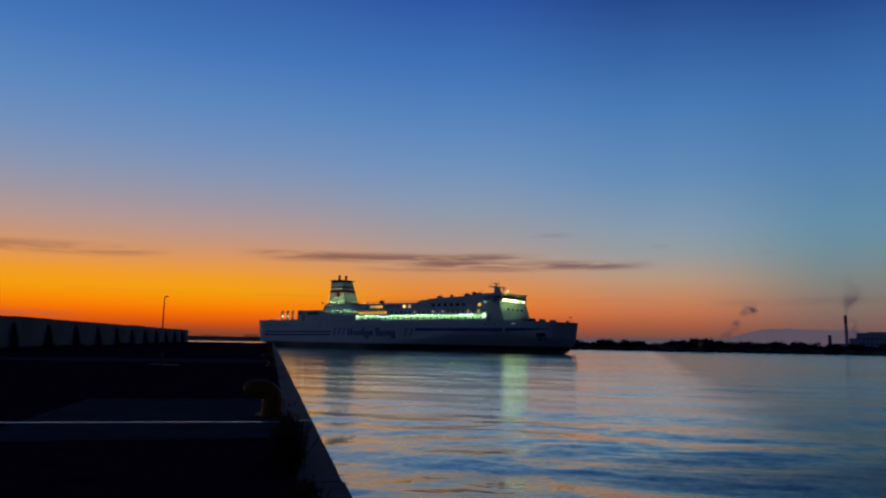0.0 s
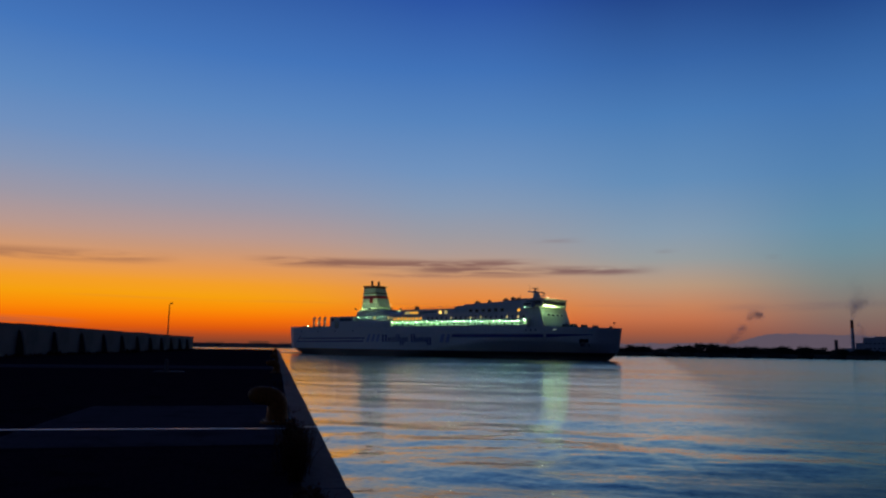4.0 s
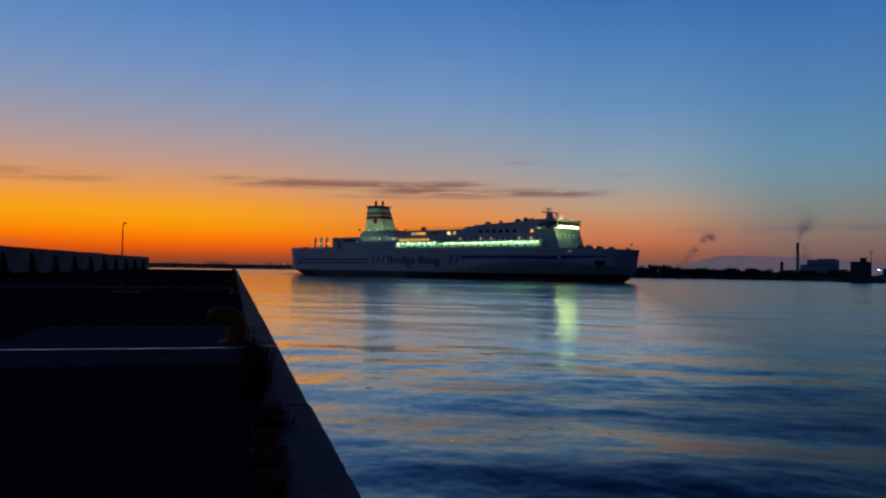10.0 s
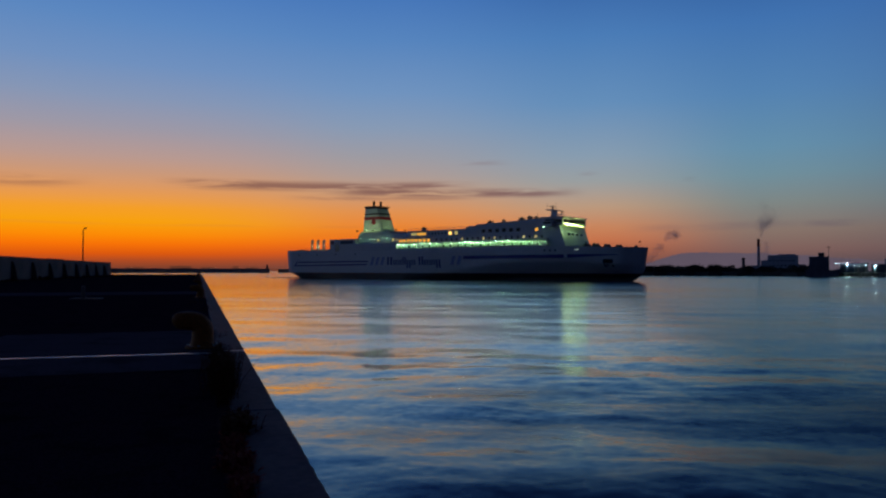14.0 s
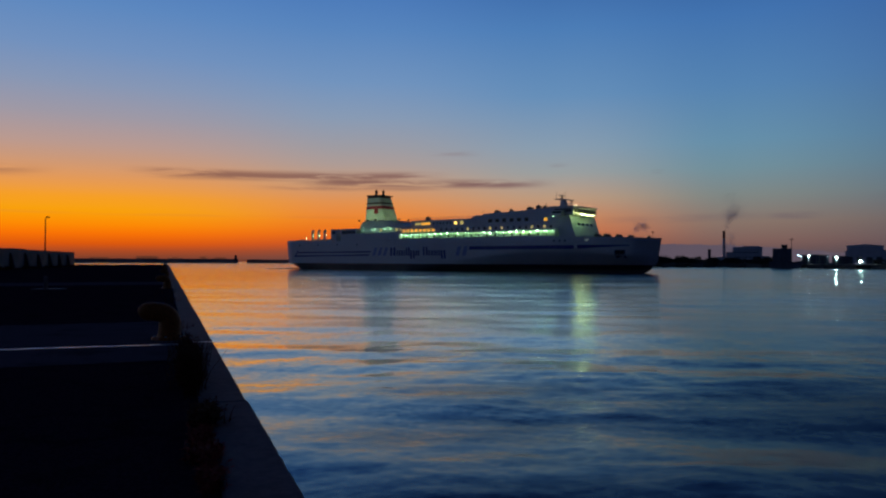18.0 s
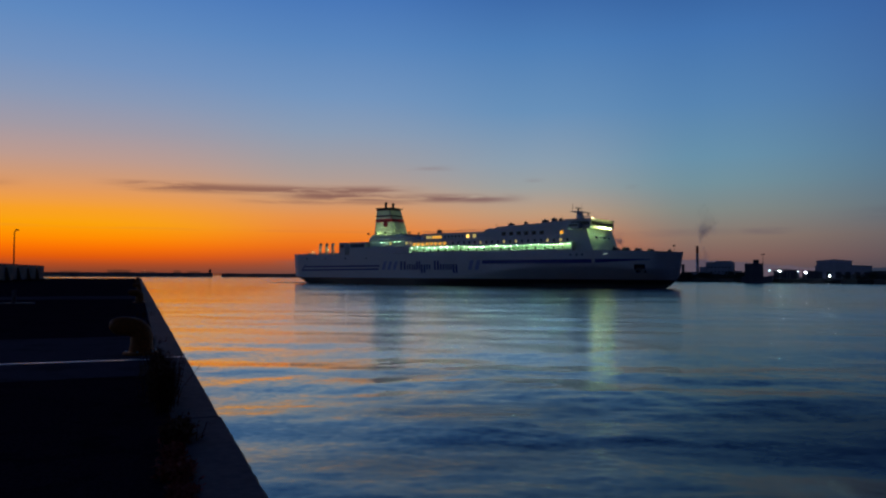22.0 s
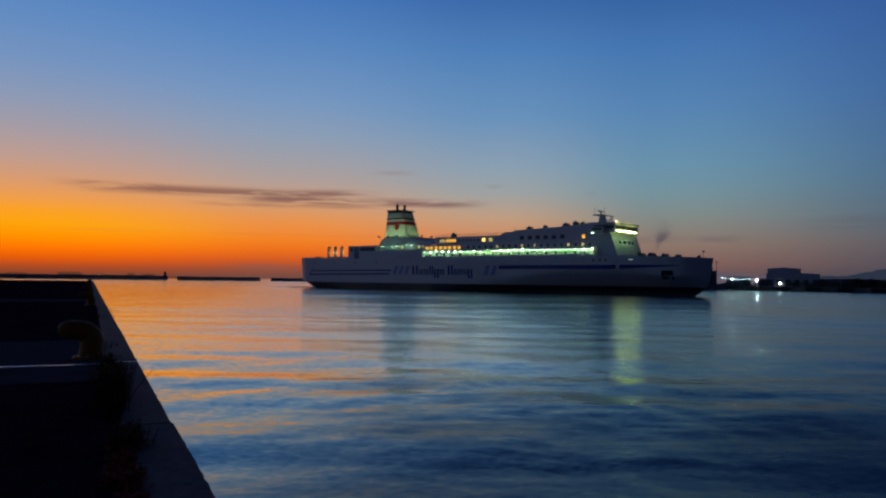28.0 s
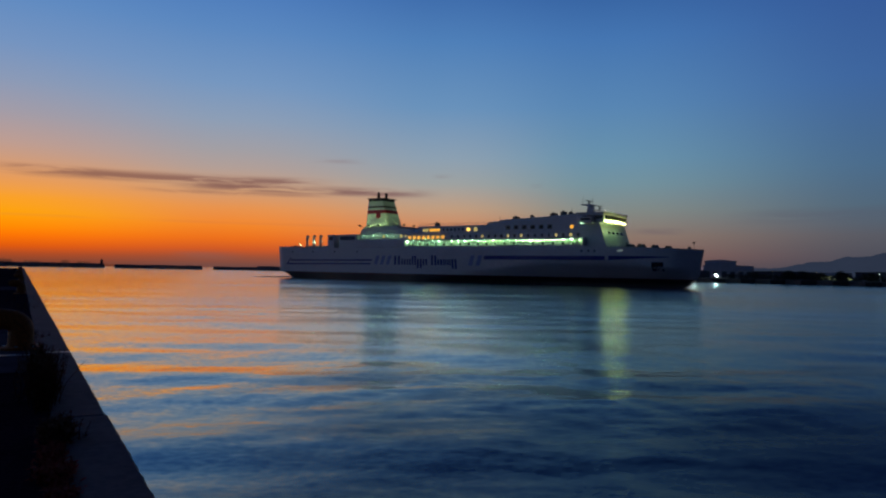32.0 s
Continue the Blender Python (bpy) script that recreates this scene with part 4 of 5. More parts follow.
def make_funnel():
    def sect(k):
        x0, x1, h = 46.9 + 0.9 * k, 61.4 - 4.6 * k, 4.7 - 0.5 * k
        return x0, x1, h

    def band(name, z0, z1, mat, label="", lift=0.0, parent=ferry):
        bm = bmesh.new()
        rings = []
        for z in (z0, z1):
            x0, x1, h = sect((z - 23.5) / 12.5)
            x0, x1, h = x0 - lift, x1 + lift, h + lift
            r, c = [], 1.1
            for cx, cy, a0 in ((x1 - c, h - c, 0), (x0 + c, h - c, 90), (x0 + c, -h + c, 180), (x1 - c, -h + c, 270)):
                for j in range(5):
                    a = radians(a0 + 22.5 * j)
                    r.append(bm.verts.new((sx(cx + c * math.cos(a)), cy + c * math.sin(a), z)))
            rings.append(r)
        a, b = rings
        n = len(a)
        for i in range(n):
            bm.faces.new((a[i], a[(i + 1) % n], b[(i + 1) % n], b[i]))
        bm.faces.new(b)
        bm.faces.new(a[::-1])
        return part(name, bm, mat, parent, label)

    funnel = band("funnel", 23.5, 36.0, WHITE, "white raked funnel lit green from below")
    band("funnel_top", 35.2, 36.15, SOOT, "black funnel top", 0.06, funnel)
    band("dark_band", 32.2, 33.0, MAROON, "dark maroon band", 0.05, funnel)
    band("red_band", 29.7, 31.2, RED, "red band", 0.05, funnel)
    band("foot_band", 23.5, 24.0, GREY, "", 0.12, funnel)
    bm = bmesh.new()
    x0, x1, h = sect((28.7 - 23.5) / 12.5)
    tube(bm, [(sx(54.6), -h - 0.12, 28.6), (sx(54.6), -h + 0.1, 28.6)], [1.4, 1.4], 20)
    part("red_disc", bm, RED, funnel, "red round mark")
    bm = bmesh.new()
    prism(bm, [(sx(48.2), 36.15), (sx(57.6), 36.15), (sx(57.6), 36.5), (sx(47.9), 36.7)], -4.5, 4.5)
    part("funnel_lid", bm, SOOT, funnel)
    for x, y in ((52.4, -2.1), (53.2, 2.1)):
        part("exhaust_pipe", tubed([(sx(x), y, 36.5), (sx(x), y, 38.9), (sx(x - 0.15), y, 39.2)], [0.62, 0.62, 0.6], 12), SOOT, funnel, "black exhaust pipe")
    # rounded house that carries it
    bm = bmesh.new()
    arch = [(sx(48.6), 17.4), (sx(80), 17.4), (sx(80), 19.6)]
    arch += [(sx(80 - 5.5 * (1 - math.cos(radians(a)))), 19.6 + 2.4 * math.sin(radians(a))) for a in (20, 45, 70, 90)]
    arch += [(sx(70.5), 22.4), (sx(69.6), 23.5), (sx(51.2), 23.5)]
    arch += [(sx(48.6 + 2.8 * (1 - math.sin(radians(a)))), 20.6 + 2.4 * math.cos(radians(a))) for a in (35, 65, 90)]
    prism(bm, arch, -9.5, 9.5)
    house = part("funnel_house", bm, WHITE, ferry, "rounded white house below the funnel")
    for x in (51.5, 57.5, 60.0, 66.0, 69.0):
        lp = part("house_lamp", boxed(sx(x) - 0.12, sx(x) + 0.12, -10.7, -10.5, 19.4, 19.55, bevel=0.03), SMALLLAMP, house, "glowing lamp")
        part("lamp_arm", boxed(sx(x) - 0.06, sx(x) + 0.06, -10.5, -9.5, 19.43, 19.53), GREY, lp)
    windows(house, [62.5, 72.5, 75.2, 77.8], -9.5, 18.4, 19.6, 1.2, LIT_DIM)
    # floodlights at the deck edge that wash the funnel
    for x in (49.0, 54.5, 60.0):
        for s in (-1, 1):
            y = s * 10.4
            stand = part("flood_stand", boxed(sx(x) - 0.1, sx(x) + 0.1, min(y, s * 9.0), max(y, s * 9.0), 23.5, 23.7), GREY, ferry)
            case = part("flood_case", boxed(-0.6, 0.6, -0.45, 0.45, -0.3, 0.0, bevel=0.05), GREY, stand)
            case.matrix_basis = pose(sx(x), y, 24.0, s * 50, 0, 0)
            part("lens", boxed(-0.5, 0.5, -0.36, 0.36, 0.003, 0.03), FLOOD, case, "glowing lens")
    for y in (-3.4, 3.4):
        stand = part("flood_stand", boxed(sx(68.6) - 0.12, sx(68.6) + 0.12, y - 0.12, y + 0.12, 23.0, 24.0), GREY, ferry)
        case = part("flood_case", boxed(-0.45, 0.45, -0.6, 0.6, -0.3, 0.0, bevel=0.05), GREY, stand)
        case.matrix_basis = pose(sx(68.6), y, 24.3, 0, -48, 0)
        part("lens", boxed(-0.36, 0.36, -0.5, 0.5, 0.003, 0.03), FLOOD, case, "glowing lens")
    rail(52, 69, -9.3, 23.5, ferry)


make_funnel()


def make_aft_deck():
    for x, w in ((33, 4.2), (43.5, 11.0)):
        b = part("vent_house", boxed(sx(x - w / 2), sx(x + w / 2), -12.4, -6.5, 13.2, 20.0, bevel=0.15), WHITE, ferry, "white ventilation house")
        part("louvre", boxed(sx(x - w / 2 + 0.8), sx(x + w / 2 - 0.8), -12.46, -12.40, 17.5, 19.2), GREY, b)
        b2 = part("vent_house", boxed(sx(x - w / 2), sx(x + w / 2), 6.5, 12.4, 13.2, 20.0, bevel=0.15), WHITE, ferry)
    for x in (13.7, 18.2, 22.7):
        v = part("ventilator", tubed([(sx(x), -9, 13.2), (sx(x), -9, 18.8), (sx(x) + 0.1, -9, 19.4), (sx(x) + 0.7, -9, 19.7)], [0.55, 0.55, 0.7, 0.75], 12), WHITE, ferry, "mushroom ventilator on the stern deck", smooth=True)
        part("cowl_rim", tubed([(sx(x), -9, 18.3), (sx(x), -9, 18.6)], [0.75, 0.75], 12), GREY, v)
    for x, z in ((15.4, 17.0), (18.9, 16.7), (20.8, 16.8), (25.4, 17.0), (29.6, 16.4), (10.2, 15.6)):
        pole = part("lamp_pole", tubed([(sx(x), -10.2, 13.2), (sx(x), -10.2, z)], [0.09, 0.07], 6), GREY, ferry)
        part("aft_lamp", boxed(sx(x) - 0.1, sx(x) + 0.1, -10.3, -10.1, z, z + 0.14, bevel=0.03), SMALLLAMP, pole, "glowing deck lamp")
    for x, w, h in ((3.5, 2.2, 1.0), (6.0, 1.6, 1.4), (9.0, 2.4, 0.9)):
        wn = part("mooring_winch", boxed(sx(x - w / 2), sx(x + w / 2), -10, -8, 13.2, 14.0 + h, bevel=0.15), GREY, ferry, "grey mooring winch")
        part("drum", tubed([(sx(x), -11, 14.2), (sx(x), -7.5, 14.2)], [0.7, 0.7], 12), GREY, wn)
    part("stern_wall", boxed(sx(28), sx(49), -6.4, 6.4, 13.2, 17.5, bevel=0.2), WHITE, ferry, "white deck casing")
    part("casing", boxed(sx(11), sx(28), -8.2, 8.2, 13.2, 15.2, bevel=0.2), WHITE, ferry, "low white casing")
    rail(1, 30, -13.1, 14.0, ferry)


make_aft_deck()


def make_foredeck():
    for x, y, w, h in ((172.5, -4.5, 2.6, 1.7), (176.0, -4.0, 2.8, 1.9), (180.5, -3.2, 2.2, 1.6), (184.0, 0.0, 1.8, 1.4)):
        z = 13.2 - sheer(x)
        wn = part("anchor_winch", boxed(sx(x - w / 2), sx(x + w / 2), y - 1.3, y + 1.3, z, z + 0.2 + h * 0.6, bevel=0.12), GREY, ferry, "grey windlass on the foredeck")
        part("drum", tubed([(sx(x), y - 1.7, z + 0.7 + h * 0.3), (sx(x), y + 1.7, z + 0.7 + h * 0.3)], [h * 0.5, h * 0.5], 14), GREY, wn)
    staff = part("jackstaff", tubed([(sx(192.6), 0, 12.4), (sx(192.6), 0, 15.2)], [0.07, 0.05], 6), GREY, ferry)
    part("bow_lamp", boxed(sx(192.2), sx(193.0), -0.3, 0.3, 15.2, 15.7, bevel=0.08), SOOT, staff, "dark lamp on the jackstaff")
    part("staff_foot", boxed(sx(190.6), sx(191.6), -0.5, 0.5, 12.4, 14.1, bevel=0.1), GREY, staff)
    # breakwater plate across the foredeck
    part("deck_plate", boxed(sx(170.2), sx(170.4), -9.5, 9.5, 13.0, 14.2), WHITE, ferry)
    post = part("fairlead_post", boxed(-0.05, 0.05, -0.05, 0.05, 0.0, 0.35), GREY, ferry)
    post.matrix_basis = pose(sx(168), 0.12 - half_breadth(168, 14.0), 14.0 - sheer(168))
    for i in range(25):
        x = 168.0 + i
        y = half_breadth(x, 14.0) - 0.12
        for s in (-1, 1):
            if i or s > 0:
                again(post, sx(x), s * y, 14.0 - sheer(x))


def make_wash():
    """White water churned up behind the stern, in small flakes that lie on the surface."""
    rs = np.random.default_rng(21)
    count = 7000
    back = rs.random(count) ** 1.5 * 22
    mid = np.stack([sx(3.0 - back), rs.normal(size=count) * (4.0 + 0.1 * back), 0.05 + 0.6 * rs.random(count) * np.exp(-back / 8)], 1)
    me = leaf_swarm("wash", mid, rs.uniform(0.12, 0.30, count), rs)
    me.materials.append(FOAM)
    ob = new("wash", me)
    ob.parent = ferry
    tagged(ob, "white water churned up behind the stern", kind="stuff")


make_wash()
make_foredeck()


# ---------------------------------------------------------------- far shore across the basin
def shore_distance(a):
    return float(np.interp(a, (-5, 8, 18, 30, 38, 47, 62), (640, 600, 580, 600, 520, 480, 450)))


def make_far_shore():
    bm = bmesh.new()
    rows = []
    for a in np.linspace(7, 64, 58):
        d = shore_distance(a) + 4 * math.sin(a * 3.1)
        rows.append([bm.verts.new(at(a, d - 2, -2)), bm.verts.new(at(a, d, 2.6)), bm.verts.new(at(a, d + 1, 2.9)), bm.verts.new(at(a, d + 60, 2.9)), bm.verts.new(at(a, 4500, 3.0))])
    for p, q in zip(rows, rows[1:]):
        for k in range(4):
            bm.faces.new((p[k], q[k], q[k + 1], p[k + 1]))
    tagged(part("far_shore", bm, EARTH), "dark low shore with a sea wall across the water", "ground", kind="structure")
    # breakwaters at the harbour mouth, with gaps between them
    for a0, a1, tall, d in ((-40, -8.1, 6.4, 1150), (-7.45, -1.35, 5.6, 1150), (-0.55, 2.7, 5.0, 1120), (2.7, 16, 6.8, 1090)):
        bm = bmesh.new()
        n = max(4, int((a1 - a0) * 1.2))
        prev = None
        for i in range(n + 1):
            a = a0 + (a1 - a0) * i / n
            t = tall + 0.25 * math.sin(i * 2.3)
            row = [bm.verts.new(at(a, d + dx, z)) for dx, z in ((-7, -2), (-3, t * 0.75), (-2.5, t), (2.5, t), (8, -2))]
            if prev:
                for k in range(4):
                    bm.faces.new((prev[k], row[k], row[k + 1], prev[k + 1]))
            else:
                bm.faces.new(row[::-1])
            prev = row
        bm.faces.new(prev)
        bmesh.ops.recalc_face_normals(bm, faces=bm.faces)
        tagged(part("breakwater", bm, ROCK), "long dark concrete breakwater at the harbour mouth", "breakwater", "breakwaters at the harbour mouth", kind="structure")
    bm = bmesh.new()
    prev = None
    for a in np.linspace(-42, -6, 60):
        t = 6 + 3.5 * noise.noise(Vector((a * 0.7, 0, 0))) + 2.0 * noise.noise(Vector((a * 3.1, 4, 0)))
        row = [bm.verts.new(at(a, 2250, -2)), bm.verts.new(at(a, 2252, max(3.0, t))), bm.verts.new(at(a, 2500, max(3.0, t) + 1)), bm.verts.new(at(a, 2500, -2))]
        if prev:
            for k in range(3):
                bm.faces.new((prev[k], row[k], row[k + 1], prev[k + 1]))
        prev = row
    tagged(part("far_land", bm, HAZE_LAND), "low dark land beyond the breakwater", "ground", kind="structure")


make_far_shore()


def make_hills(name, ridge, d, mat, label):
    bm = bmesh.new()
    a0, a1 = ridge[0][0], ridge[-1][0]
    prev = None
    for a in np.linspace(a0, a1, 140):
        e = float(np.interp(a, [p[0] for p in ridge], [p[1] for p in ridge])) + 0.10 * noise.noise(Vector((a * 1.1, 7, 0))) + 0.05 * noise.noise(Vector((a * 3.3, 2, 0)))
        t = max(6.0, up_at(d + 300, e))
        row = [bm.verts.new(at(a, d, -2)), bm.verts.new(at(a, d + 150, t * 0.6)), bm.verts.new(at(a, d + 300, t)), bm.verts.new(at(a, d + 420, -2))]
        if prev:
            for k in range(3):
                bm.faces.new((prev[k], row[k], row[k + 1], prev[k + 1]))
        prev = row
    tagged(part(name, bm, mat), label, "hills", kind="structure")


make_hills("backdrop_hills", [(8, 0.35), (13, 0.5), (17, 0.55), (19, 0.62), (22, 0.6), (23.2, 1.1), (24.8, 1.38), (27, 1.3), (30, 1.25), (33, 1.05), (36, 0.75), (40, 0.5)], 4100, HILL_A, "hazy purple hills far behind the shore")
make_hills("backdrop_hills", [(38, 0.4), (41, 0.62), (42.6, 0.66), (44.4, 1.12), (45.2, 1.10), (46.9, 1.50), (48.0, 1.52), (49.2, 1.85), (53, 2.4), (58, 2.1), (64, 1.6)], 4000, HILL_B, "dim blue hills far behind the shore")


def make_tree(m, tall, wide, seed):
    rng = random.Random(seed)
    root = thing("tree", m, "dark leafy tree on the far shore", "tree", "trees on the far shore")
    bm = bmesh.new()
    tube(bm, [(0, 0, -0.3), (0.1, 0, tall * 0.3), (0.2, 0.1, tall * 0.6)], [0.28, 0.2, 0.1], 6)
    for _ in range(5):
        a = rng.uniform(0, 6.28)
        tube(bm, [(0.1, 0, tall * rng.uniform(0.2, 0.4)), (math.cos(a) * wide * 0.35, math.sin(a) * wide * 0.35, tall * rng.uniform(0.5, 0.75))], [0.11, 0.04], 5)
    part("trunk", bm, BARK, root)
    bm = bmesh.new()
    clumps = [(Vector((rng.gauss(0, wide * 0.24), rng.gauss(0, wide * 0.24), tall * rng.uniform(0.35, 0.88))), rng.uniform(0.13, 0.24) * wide) for _ in range(12)]
    for c, r in clumps:
        for _ in range(100):
            p = c + Vector((rng.gauss(0, 1), rng.gauss(0, 1), rng.gauss(0, 0.8))) * r * 0.6
            s = rng.uniform(0.2, 0.5)
            u = Vector((rng.gauss(0, 1), rng.gauss(0, 1), rng.gauss(0, 1))).normalized()
            w = u.orthogonal().normalized()
            bm.faces.new([bm.verts.new(p + v) for v in (u * s, w * s * 0.6, -u * s, -w * s * 0.6)])
    part("crown", bm, LEAF, root)
    return root


def plant_shore():
    rng = random.Random(12)
    protos = []
    for k, (h, w) in enumerate(((8.2, 9.5), (6.4, 8.0), (5.2, 7.5))):
        a = (20.1, 18.4, 23.8)[k]
        protos.append(make_tree(Matrix.Translation(at(a, shore_distance(a) + 16, 2.3)), h, w, 40 + k))
    spots = [(19.2, 0), (19.7, 0), (20.5, 0), (20.8, 1), (17.9, 1), (21.2, 1), (22.9, 1), (23.3, 1), (24.3, 2), (26.3, 1), (26.7, 1), (27.1, 2)]
    spots += [(rng.uniform(9, 33), rng.choice((1, 2, 2))) for _ in range(42)]
    spots += [(rng.uniform(40, 58), rng.choice((1, 2, 2))) for _ in range(16)]
    for a, k in spots:
        copy_thing(protos[k], Matrix.Translation(at(a, shore_distance(a) + rng.uniform(10, 40), 2.2)) @ pose(0, 0, 0, 0, 0, rng.uniform(0, 360)))
    # the thicket between them: small leaves heaped along the bank
    rs = np.random.default_rng(12)
    count = 60000
    bearings = np.where(rs.random(count) < 0.7, rs.uniform(8, 33, count), rs.uniform(39, 62, count))
    marks = np.linspace(8, 62, 1100)
    heaps = [max(1.4, 3.4 + 2.4 * noise.noise(Vector((a * 1.7, 0, 0))) + 1.1 * noise.noise(Vector((a * 6, 3, 0))) + 0.7 * noise.noise(Vector((a * 17, 3, 0)))) for a in marks]
    tops = np.interp(bearings, marks, heaps)
    away = np.interp(bearings, (-5, 8, 18, 30, 38, 47, 62), (640, 600, 580, 600, 520, 480, 450)) + rs.uniform(5, 45, count)
    mid = np.stack([np.sin(np.radians(bearings)) * away, np.cos(np.radians(bearings)) * away, 2.6 + tops * rs.random(count) ** 0.8], 1)
    me = leaf_swarm("thicket", mid, rs.uniform(0.18, 0.42, count), rs)
    me.materials.append(LEAF)
    tagged(new("thicket", me), "dark thicket along the far shore", "bushes", kind="stuff")


plant_shore()


def facing(a, d, z=0.0):
    """A pose on that bearing whose y points away from the camera's spot."""
    p = at(a, d, z)
    return Matrix.Translation(p) @ pose(0, 0, 0, 0, 0, -a)


def width_at(d, a):
    return d * math.tan(radians(a))


def make_plant():
    d = 1400.0
    w, h = width_at(d, 2.2), up_at(d, 1.1) - 2.8
    root = thing("power_plant", facing(31.0, d, 2.8), "grey blue incineration plant block on the shore", "plant")
    body = part("main_block", boxed(-w * 0.42, w / 2, 0, 45, 0, h, bevel=0.5), CLADDING, root)
    part("stepped_block", boxed(-w * 0.62, -w * 0.42, 0, 40, 0, h * 0.68), CLADDING, root)
    part("low_block", boxed(-w * 0.95, -w * 0.62, 2, 40, 0, h * 0.36), CLADDING, root)
    part("low_block", boxed(w * 0.5, w * 0.72, 2, 40, 0, h * 0.42), CLADDING, root)
    part("parapet", boxed(-w * 0.1, w * 0.42, 4, 30, h, h + 1.8), CLADDING, body)
    win0 = None
    for r in range(2):
        for k in range(7):
            x, z = -w * 0.34 + k * w * 0.115, h * (0.35 + 0.3 * r)
            if win0 is None:
                win0 = part("window", boxed(-1.6, 1.6, -0.12, 0.02, -0.9, 0.9), GLASS, body)
                win0.matrix_basis = pose(x, 0, z)
            else:
                again(win0, x, 0, z)
    stack = thing("chimney", facing(29.48, 1500, 2.8), "tall slender plant chimney with a dark red top", "chimney")
    ht = up_at(1500, 2.3) - 2.8
    part("shaft", tubed([(0, 0, 0), (0, 0, ht * 0.76)], [3.1, 2.6], 16), CLADDING, stack)
    part("red_top", tubed([(0, 0, ht * 0.76), (0, 0, ht * 0.98)], [2.65, 2.5], 16), STACKRED, stack)
    part("rim", tubed([(0, 0, ht * 0.98), (0, 0, ht)], [2.75, 2.75], 16), SOOT, stack)
    part("gallery", tubed([(0, 0, ht * 0.5), (0, 0, ht * 0.5 + 1)], [3.6, 3.6], 16), GREY, stack)
    small = thing("chimney", facing(28.45, 1300, 2.8), "short dark chimney beside the plant", "chimney")
    hs = up_at(1300, 0.92) - 2.8
    part("shaft", tubed([(0, 0, 0), (0, 0, hs * 0.9)], [2.8, 2.4], 12), SHED, small)
    part("rim", tubed([(0, 0, hs * 0.9), (0, 0, hs)], [2.7, 2.7], 12), SOOT, small)


make_plant()


def make_building(a0, a1, d, tilt, mat, label, bays, lit=None):
    w, h = width_at(d, a1 - a0), up_at(d, tilt) - 2.4
    root = thing("warehouse", facing((a0 + a1) / 2, d, 2.4), label, "warehouse", "warehouses on the far shore")
    wall = part("wall", boxed(-w / 2, w / 2, 0, 30, 0, h * 0.88), mat, root)
    bm = bmesh.new()
    prism(bm, [(-w / 2 - 0.5, h * 0.88), (w / 2 + 0.5, h * 0.88), (w / 2 + 0.5, h * 0.93), (0, h), (-w / 2 - 0.5, h * 0.93)], -0.5, 30.5)
    part("roof", bm, mat, root)
    door = None
    for k in range(bays):
        x = -w / 2 + (k + 0.5) * w / bays
        wide = min(5.0, w / bays * 0.3)
        if door is None:
            door = part("shutter_door", boxed(-wide, wide, -0.15, 0.02, 0, h * 0.5), lit or GREY, wall)
            door.matrix_basis = pose(x, 0, 0)
        else:
            again(door, x, 0, 0)
    return root


make_building(37.4, 40.9, 900, 0.86, CLADDING, "large grey blue warehouse across the basin", 6)
make_building(37.5, 39.7, 950, 1.25, CLADDING, "tall grey blue storehouse behind the warehouse", 3)
make_building(40.8, 44.7, 720, 0.46, SHED, "long dark low shed on the far quay", 8)
make_building(45.3, 47.2, 900, 0.42, CLADDING, "pale hall with lit openings on the far quay", 5, HALLGLOW)
make_building(34.7, 36.4, 640, 0.55, SHED, "dark shed behind the floodlights", 4)
make_building(36.6, 37.6, 640, 0.45, SHED, "small dark shed behind the floodlights", 3)
make_building(47.4, 50.5, 860, 0.5, SHED, "dark shed on the far quay", 4)


def make_moored_ship():
    d = shore_distance(33.6)
    root = thing("moored_ship", facing(33.6, d - 14, 0), "dark moored workboat at the far quay", "ship")
    w = width_at(d, 1.9)
    bm = bmesh.new()
    prism(bm, [(-w / 2, -1), (w / 2, -1), (w / 2 + 1.5, 5.5), (w * 0.3, 4.6), (-w / 2 - 1, 4.6)], -4, 4)
    part("hull", bm, SHED, root)
    top = up_at(d, 0.95)
    house = part("deckhouse", boxed(-w * 0.42, w * 0.22, -3.4, 3.4, 4.6, top, bevel=0.2), SHED, root)
    part("wheelhouse", boxed(-w * 0.12, w * 0.08, -2.6, 2.6, top, up_at(d, 1.22), bevel=0.2), SHED, root)
    part("window_band", boxed(-w * 0.11, w * 0.07, -2.68, -2.6, top + 0.7, top + 1.7), GLASS, house)
    part("mast", tubed([(w * 0.22, 0, 4.6), (w * 0.22, 0, up_at(d, 1.7))], [0.25, 0.12], 6), SOOT, root)
    part("yard", boxed(w * 0.22 - 1.3, w * 0.22 + 1.3, -0.1, 0.1, up_at(d, 1.58), up_at(d, 1.62)), SOOT, root)


make_moored_ship()


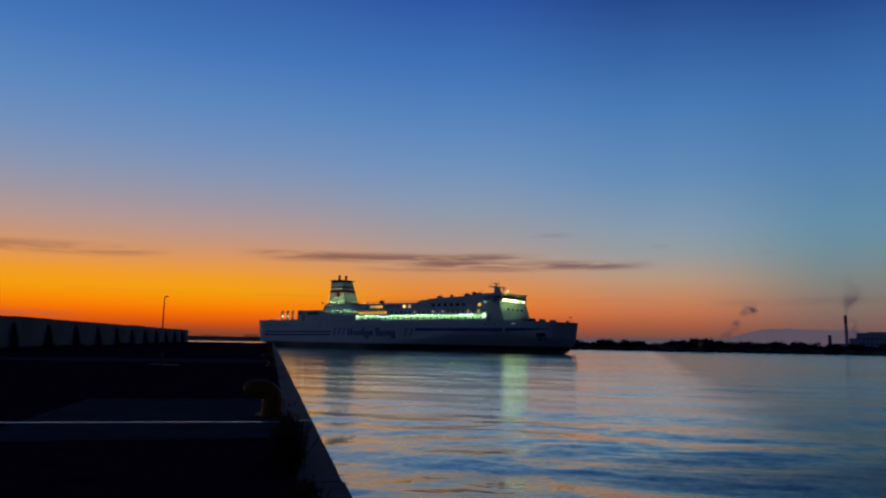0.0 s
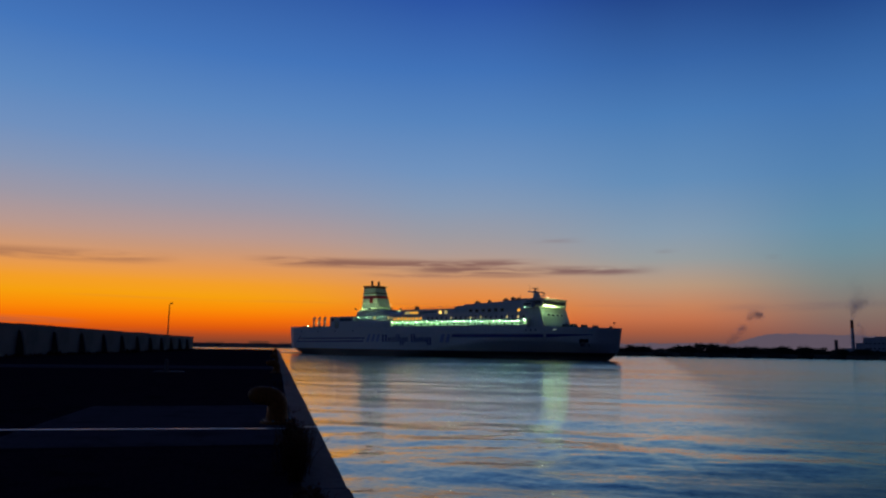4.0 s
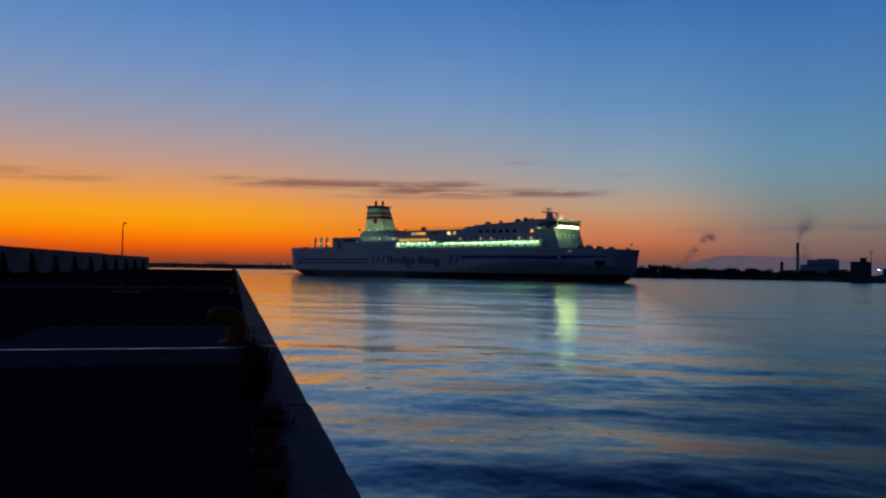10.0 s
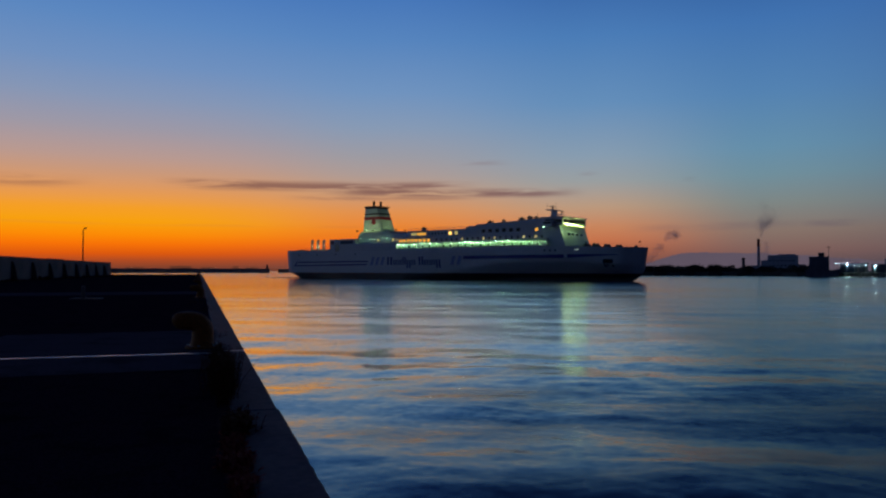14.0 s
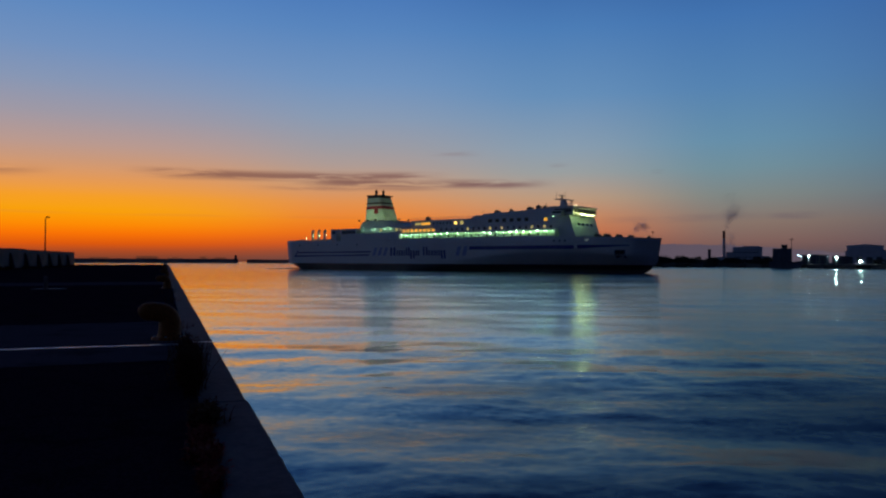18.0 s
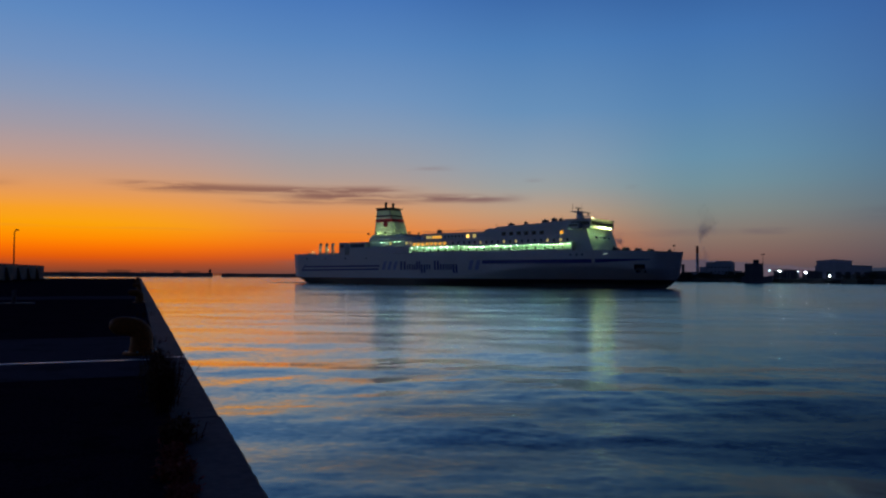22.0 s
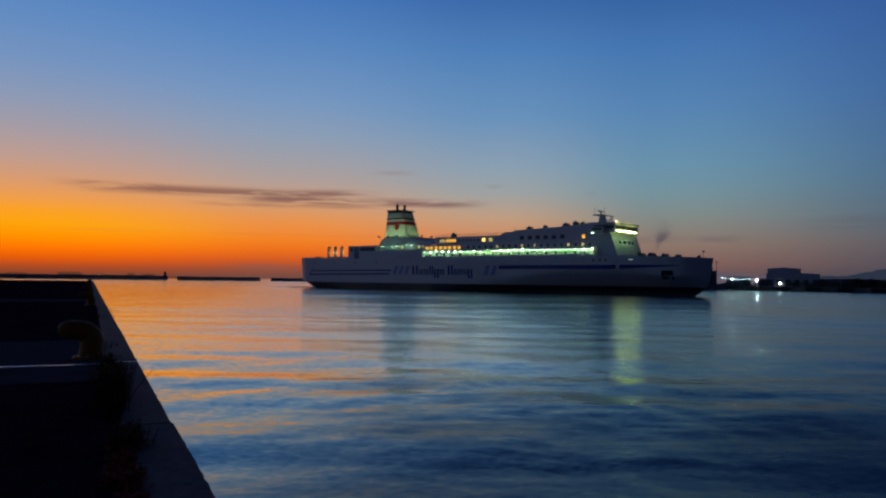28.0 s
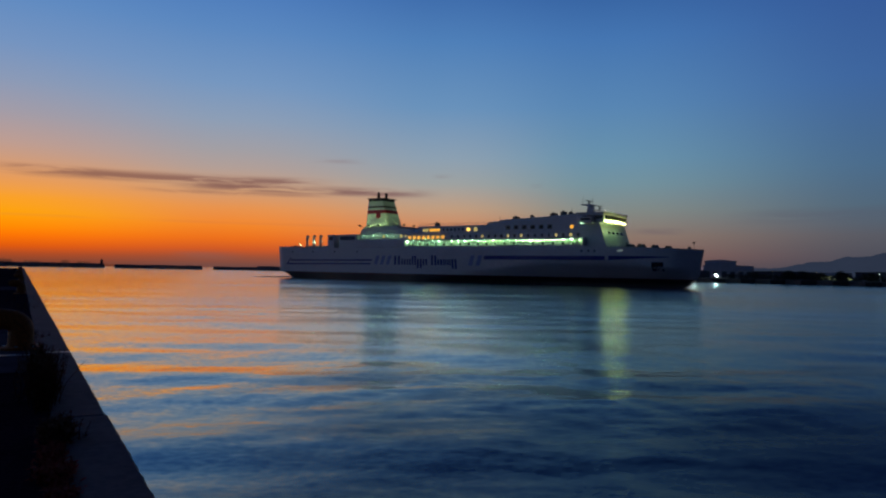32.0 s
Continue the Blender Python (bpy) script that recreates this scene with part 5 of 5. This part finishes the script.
def make_flood_mast(a, d, tilt, size, mat, arms=2):
    tall, size = up_at(d, tilt) - 2.3, size * 0.38
    root = thing("floodlight_mast", facing(a, d, 2.3), "lit floodlight mast on the far quay", "light mast", "floodlights on the far quay")
    part("pole", tubed([(0, 0.3, 0), (0, 0.3, tall)], [0.16, 0.1], 6), STEEL, root)
    part("crossbar", boxed(-size * 0.7, size * 0.7, 0.15, 0.3, tall - 0.1, tall + 0.1), STEEL, root)
    for k in range(arms):
        x = (k - (arms - 1) / 2) * size * 0.62
        head = part("lamp_housing", boxed(-size * 0.28, size * 0.28, -0.05, 0.4, -size * 0.2, size * 0.2, bevel=0.03), STEEL, root)
        head.matrix_basis = pose(x, -0.2, tall, 20, 0, 0)
        part("lens", boxed(-size * 0.25, size * 0.25, -0.09, -0.052, -size * 0.17, size * 0.17), mat, head, "glowing lens")


for a, tilt, size, mat in ((33.92, 0.44, 1.3, SHORELAMP), (34.45, 0.44, 1.9, SHORELAMP), (34.62, 0.40, 1.0, SHORELAMP), (35.13, 0.43, 2.2, SHOREFLOOD), (35.6, 0.34, 0.8, SHORELAMP),
                           (35.8, 0.3, 0.7, SHORELAMP), (36.28, 0.37, 1.0, SHORELAMP), (36.82, 0.31, 1.8, SHOREFLOOD), (38.34, 0.07, 2.2, SHOREFLOOD), (48.85, 0.42, 0.9, SHOREFLOOD)):
    make_flood_mast(a, shore_distance(a) + 8, tilt, size, mat)
for a in (33.95, 35.15, 36.85, 48.9):
    make_flood_mast(a, shore_distance(a) + 4, 0.08, 0.8, SHORELAMP, 1)
for a in (22.05, 45.05, 39.9, 42.2):
    make_flood_mast(a, shore_distance(a) + 9, 0.42, 0.5, TOWNLAMP, 1)


def make_town():
    rng = random.Random(5)
    d = 2240.0
    # these far buildings glow, with the haze painted into their colour
    for a0, a1, tilt in ((-15.4, -13.9, 0.30), (-10.9, -10.4, 0.28), (-18.5, -17.2, 0.2), (-13.2, -12.2, 0.2), (-9.9, -9.0, 0.22)):
        make_building(a0, a1, d, tilt, HAZE_TOWN, "low dark building beyond the harbour mouth", 4)
    lamp = thing("harbour_light", facing(-8.3, 1145, 6.2), "small dark beacon tower on the breakwater end", "beacon")
    part("tower", boxed(-1.9, 1.9, -1.9, 1.9, -1, up_at(1145, 0.34) - 6.2, bevel=0.3), SHED, lamp)
    part("lantern", tubed([(0, 0, up_at(1145, 0.34) - 6.2), (0, 0, up_at(1145, 0.42) - 6.2)], [1.0, 0.8], 8), SOOT, lamp)
    for _ in range(16):
        a = rng.uniform(-13.2, -9.4) if rng.random() < 0.75 else rng.uniform(-20, -8)
        make_flood_mast(a, 2230, rng.uniform(0.10, 0.20), rng.uniform(1.6, 3.0), TOWNLAMP, 1)


make_town()


def make_smoke(name, m, path, count, seed, label):
    """Drifting smoke as a loose swarm of fine flakes; path of (x, z, spread, how full) along its way."""
    rs = np.random.default_rng(seed)
    f = rs.random(count) * (len(path) - 1)
    x, z, s, full = (np.interp(f, range(len(path)), [p[k] for p in path]) for k in range(4))
    mid = np.stack([x + rs.normal(size=count) * s, rs.normal(size=count) * s, z + rs.normal(size=count) * s * 0.8], 1)
    # loose billows
    lumps = sum(np.sin(mid @ rs.normal(size=3) * k + rs.uniform(0, 6.28)) for k in (0.12, 0.16, 0.22, 0.3, 0.4))
    mid = mid[rs.random(count) < full * np.clip(0.75 + 0.3 * lumps, 0.15, 1.0)]
    me = leaf_swarm(name, mid, rs.uniform(0.10, 0.22, len(mid)), rs)
    me.materials.append(SMOKE)
    ob = new(name, me)
    ob.matrix_basis = m
    return tagged(ob, label, "smoke", kind="stuff")


K = 1500 * math.tan(radians(1))
smoke_a = make_smoke("stack_smoke", facing(29.5, 1500, 0), [(0, 65, 1.2, 0.10), (K * 0.04, 74, 2.6, 0.14), (K * 0.12, 84, 4.6, 0.45), (K * 0.3, 93, 6.6, 1.0), (K * 0.5, 101, 8.0, 0.8), (K * 0.75, 108, 9, 0.25), (K * 0.2, 124, 7, 0.10), (K * 0.35, 140, 6, 0.12)], 70000, 3, "grey plume of smoke above the chimney")
smoke_b = make_smoke("drifting_smoke", facing(21.3, 1500, 0), [(K * 0.1, 16, 5.0, 0.3), (K * 0.45, 28, 5.4, 0.42), (K * 0.95, 44, 4.6, 0.8), (K * 1.2, 52, 4.0, 0.3)], 38000, 4, "thin strand of grey smoke over the shore")
smoke_c = make_smoke("drifting_smoke", facing(23.3, 1500, 0), [(-K * 0.45, 68, 4.5, 0.5), (0, 76, 6.0, 0.9), (K * 0.3, 73, 5.0, 0.6)], 34000, 6, "small dark puff of smoke over the shore")
smoke_d = make_smoke("stack_smoke", facing(29.85, 1500, 0), [(0, 14, 6.0, 0.5), (4, 36, 5.4, 0.4), (2, 58, 3.4, 0.25)], 24000, 9, "faint steam beside the chimney")


# ---------------------------------------------------------------- what moves
def motions():
    # the ferry steams in and swings to starboard: seconds, place of its midships, heading from +x
    walk(ferry, [(t, pose(x, y, 0, 0, 0, a)) for t, x, y, a in (
        (0, -19.75, 361.21, -38.70),
        (2, -11.98, 358.62, -39.08),
        (4, -4.19, 355.46, -39.60),
        (6, 3.59, 351.78, -40.23),
        (8, 11.33, 347.63, -40.98),
        (10, 19.01, 343.08, -41.83),
        (12, 26.59, 338.18, -42.76),
        (14, 34.08, 332.97, -43.77),
        (16, 41.45, 327.51, -44.83),
        (18, 48.68, 321.84, -45.95),
        (20, 55.78, 316.00, -47.10),
        (22, 62.73, 310.03, -48.27),
        (24, 69.54, 303.98, -49.46),
        (26, 76.20, 297.88, -50.64),
        (28, 82.72, 291.76, -51.82),
        (30, 89.10, 285.66, -52.96),
        (32, 95.36, 279.61, -54.07),
    )])
    walk(water, [(t, pose(0.16 * t, -0.34 * t, 0.012 * math.sin(t * 0.9))) for t in range(0, 33, 2)])
    for puff, dx, dz in ((smoke_a, 8.0, 7.0), (smoke_b, 7.0, 4.0), (smoke_c, 8.0, 0.0), (smoke_d, 1.0, 2.0)):
        m = puff.matrix_basis.copy()
        walk(puff, [(0, m), (16, m @ pose(dx * 0.5, 0, dz * 0.5)), (32, m @ pose(dx, 0, dz))])


motions()
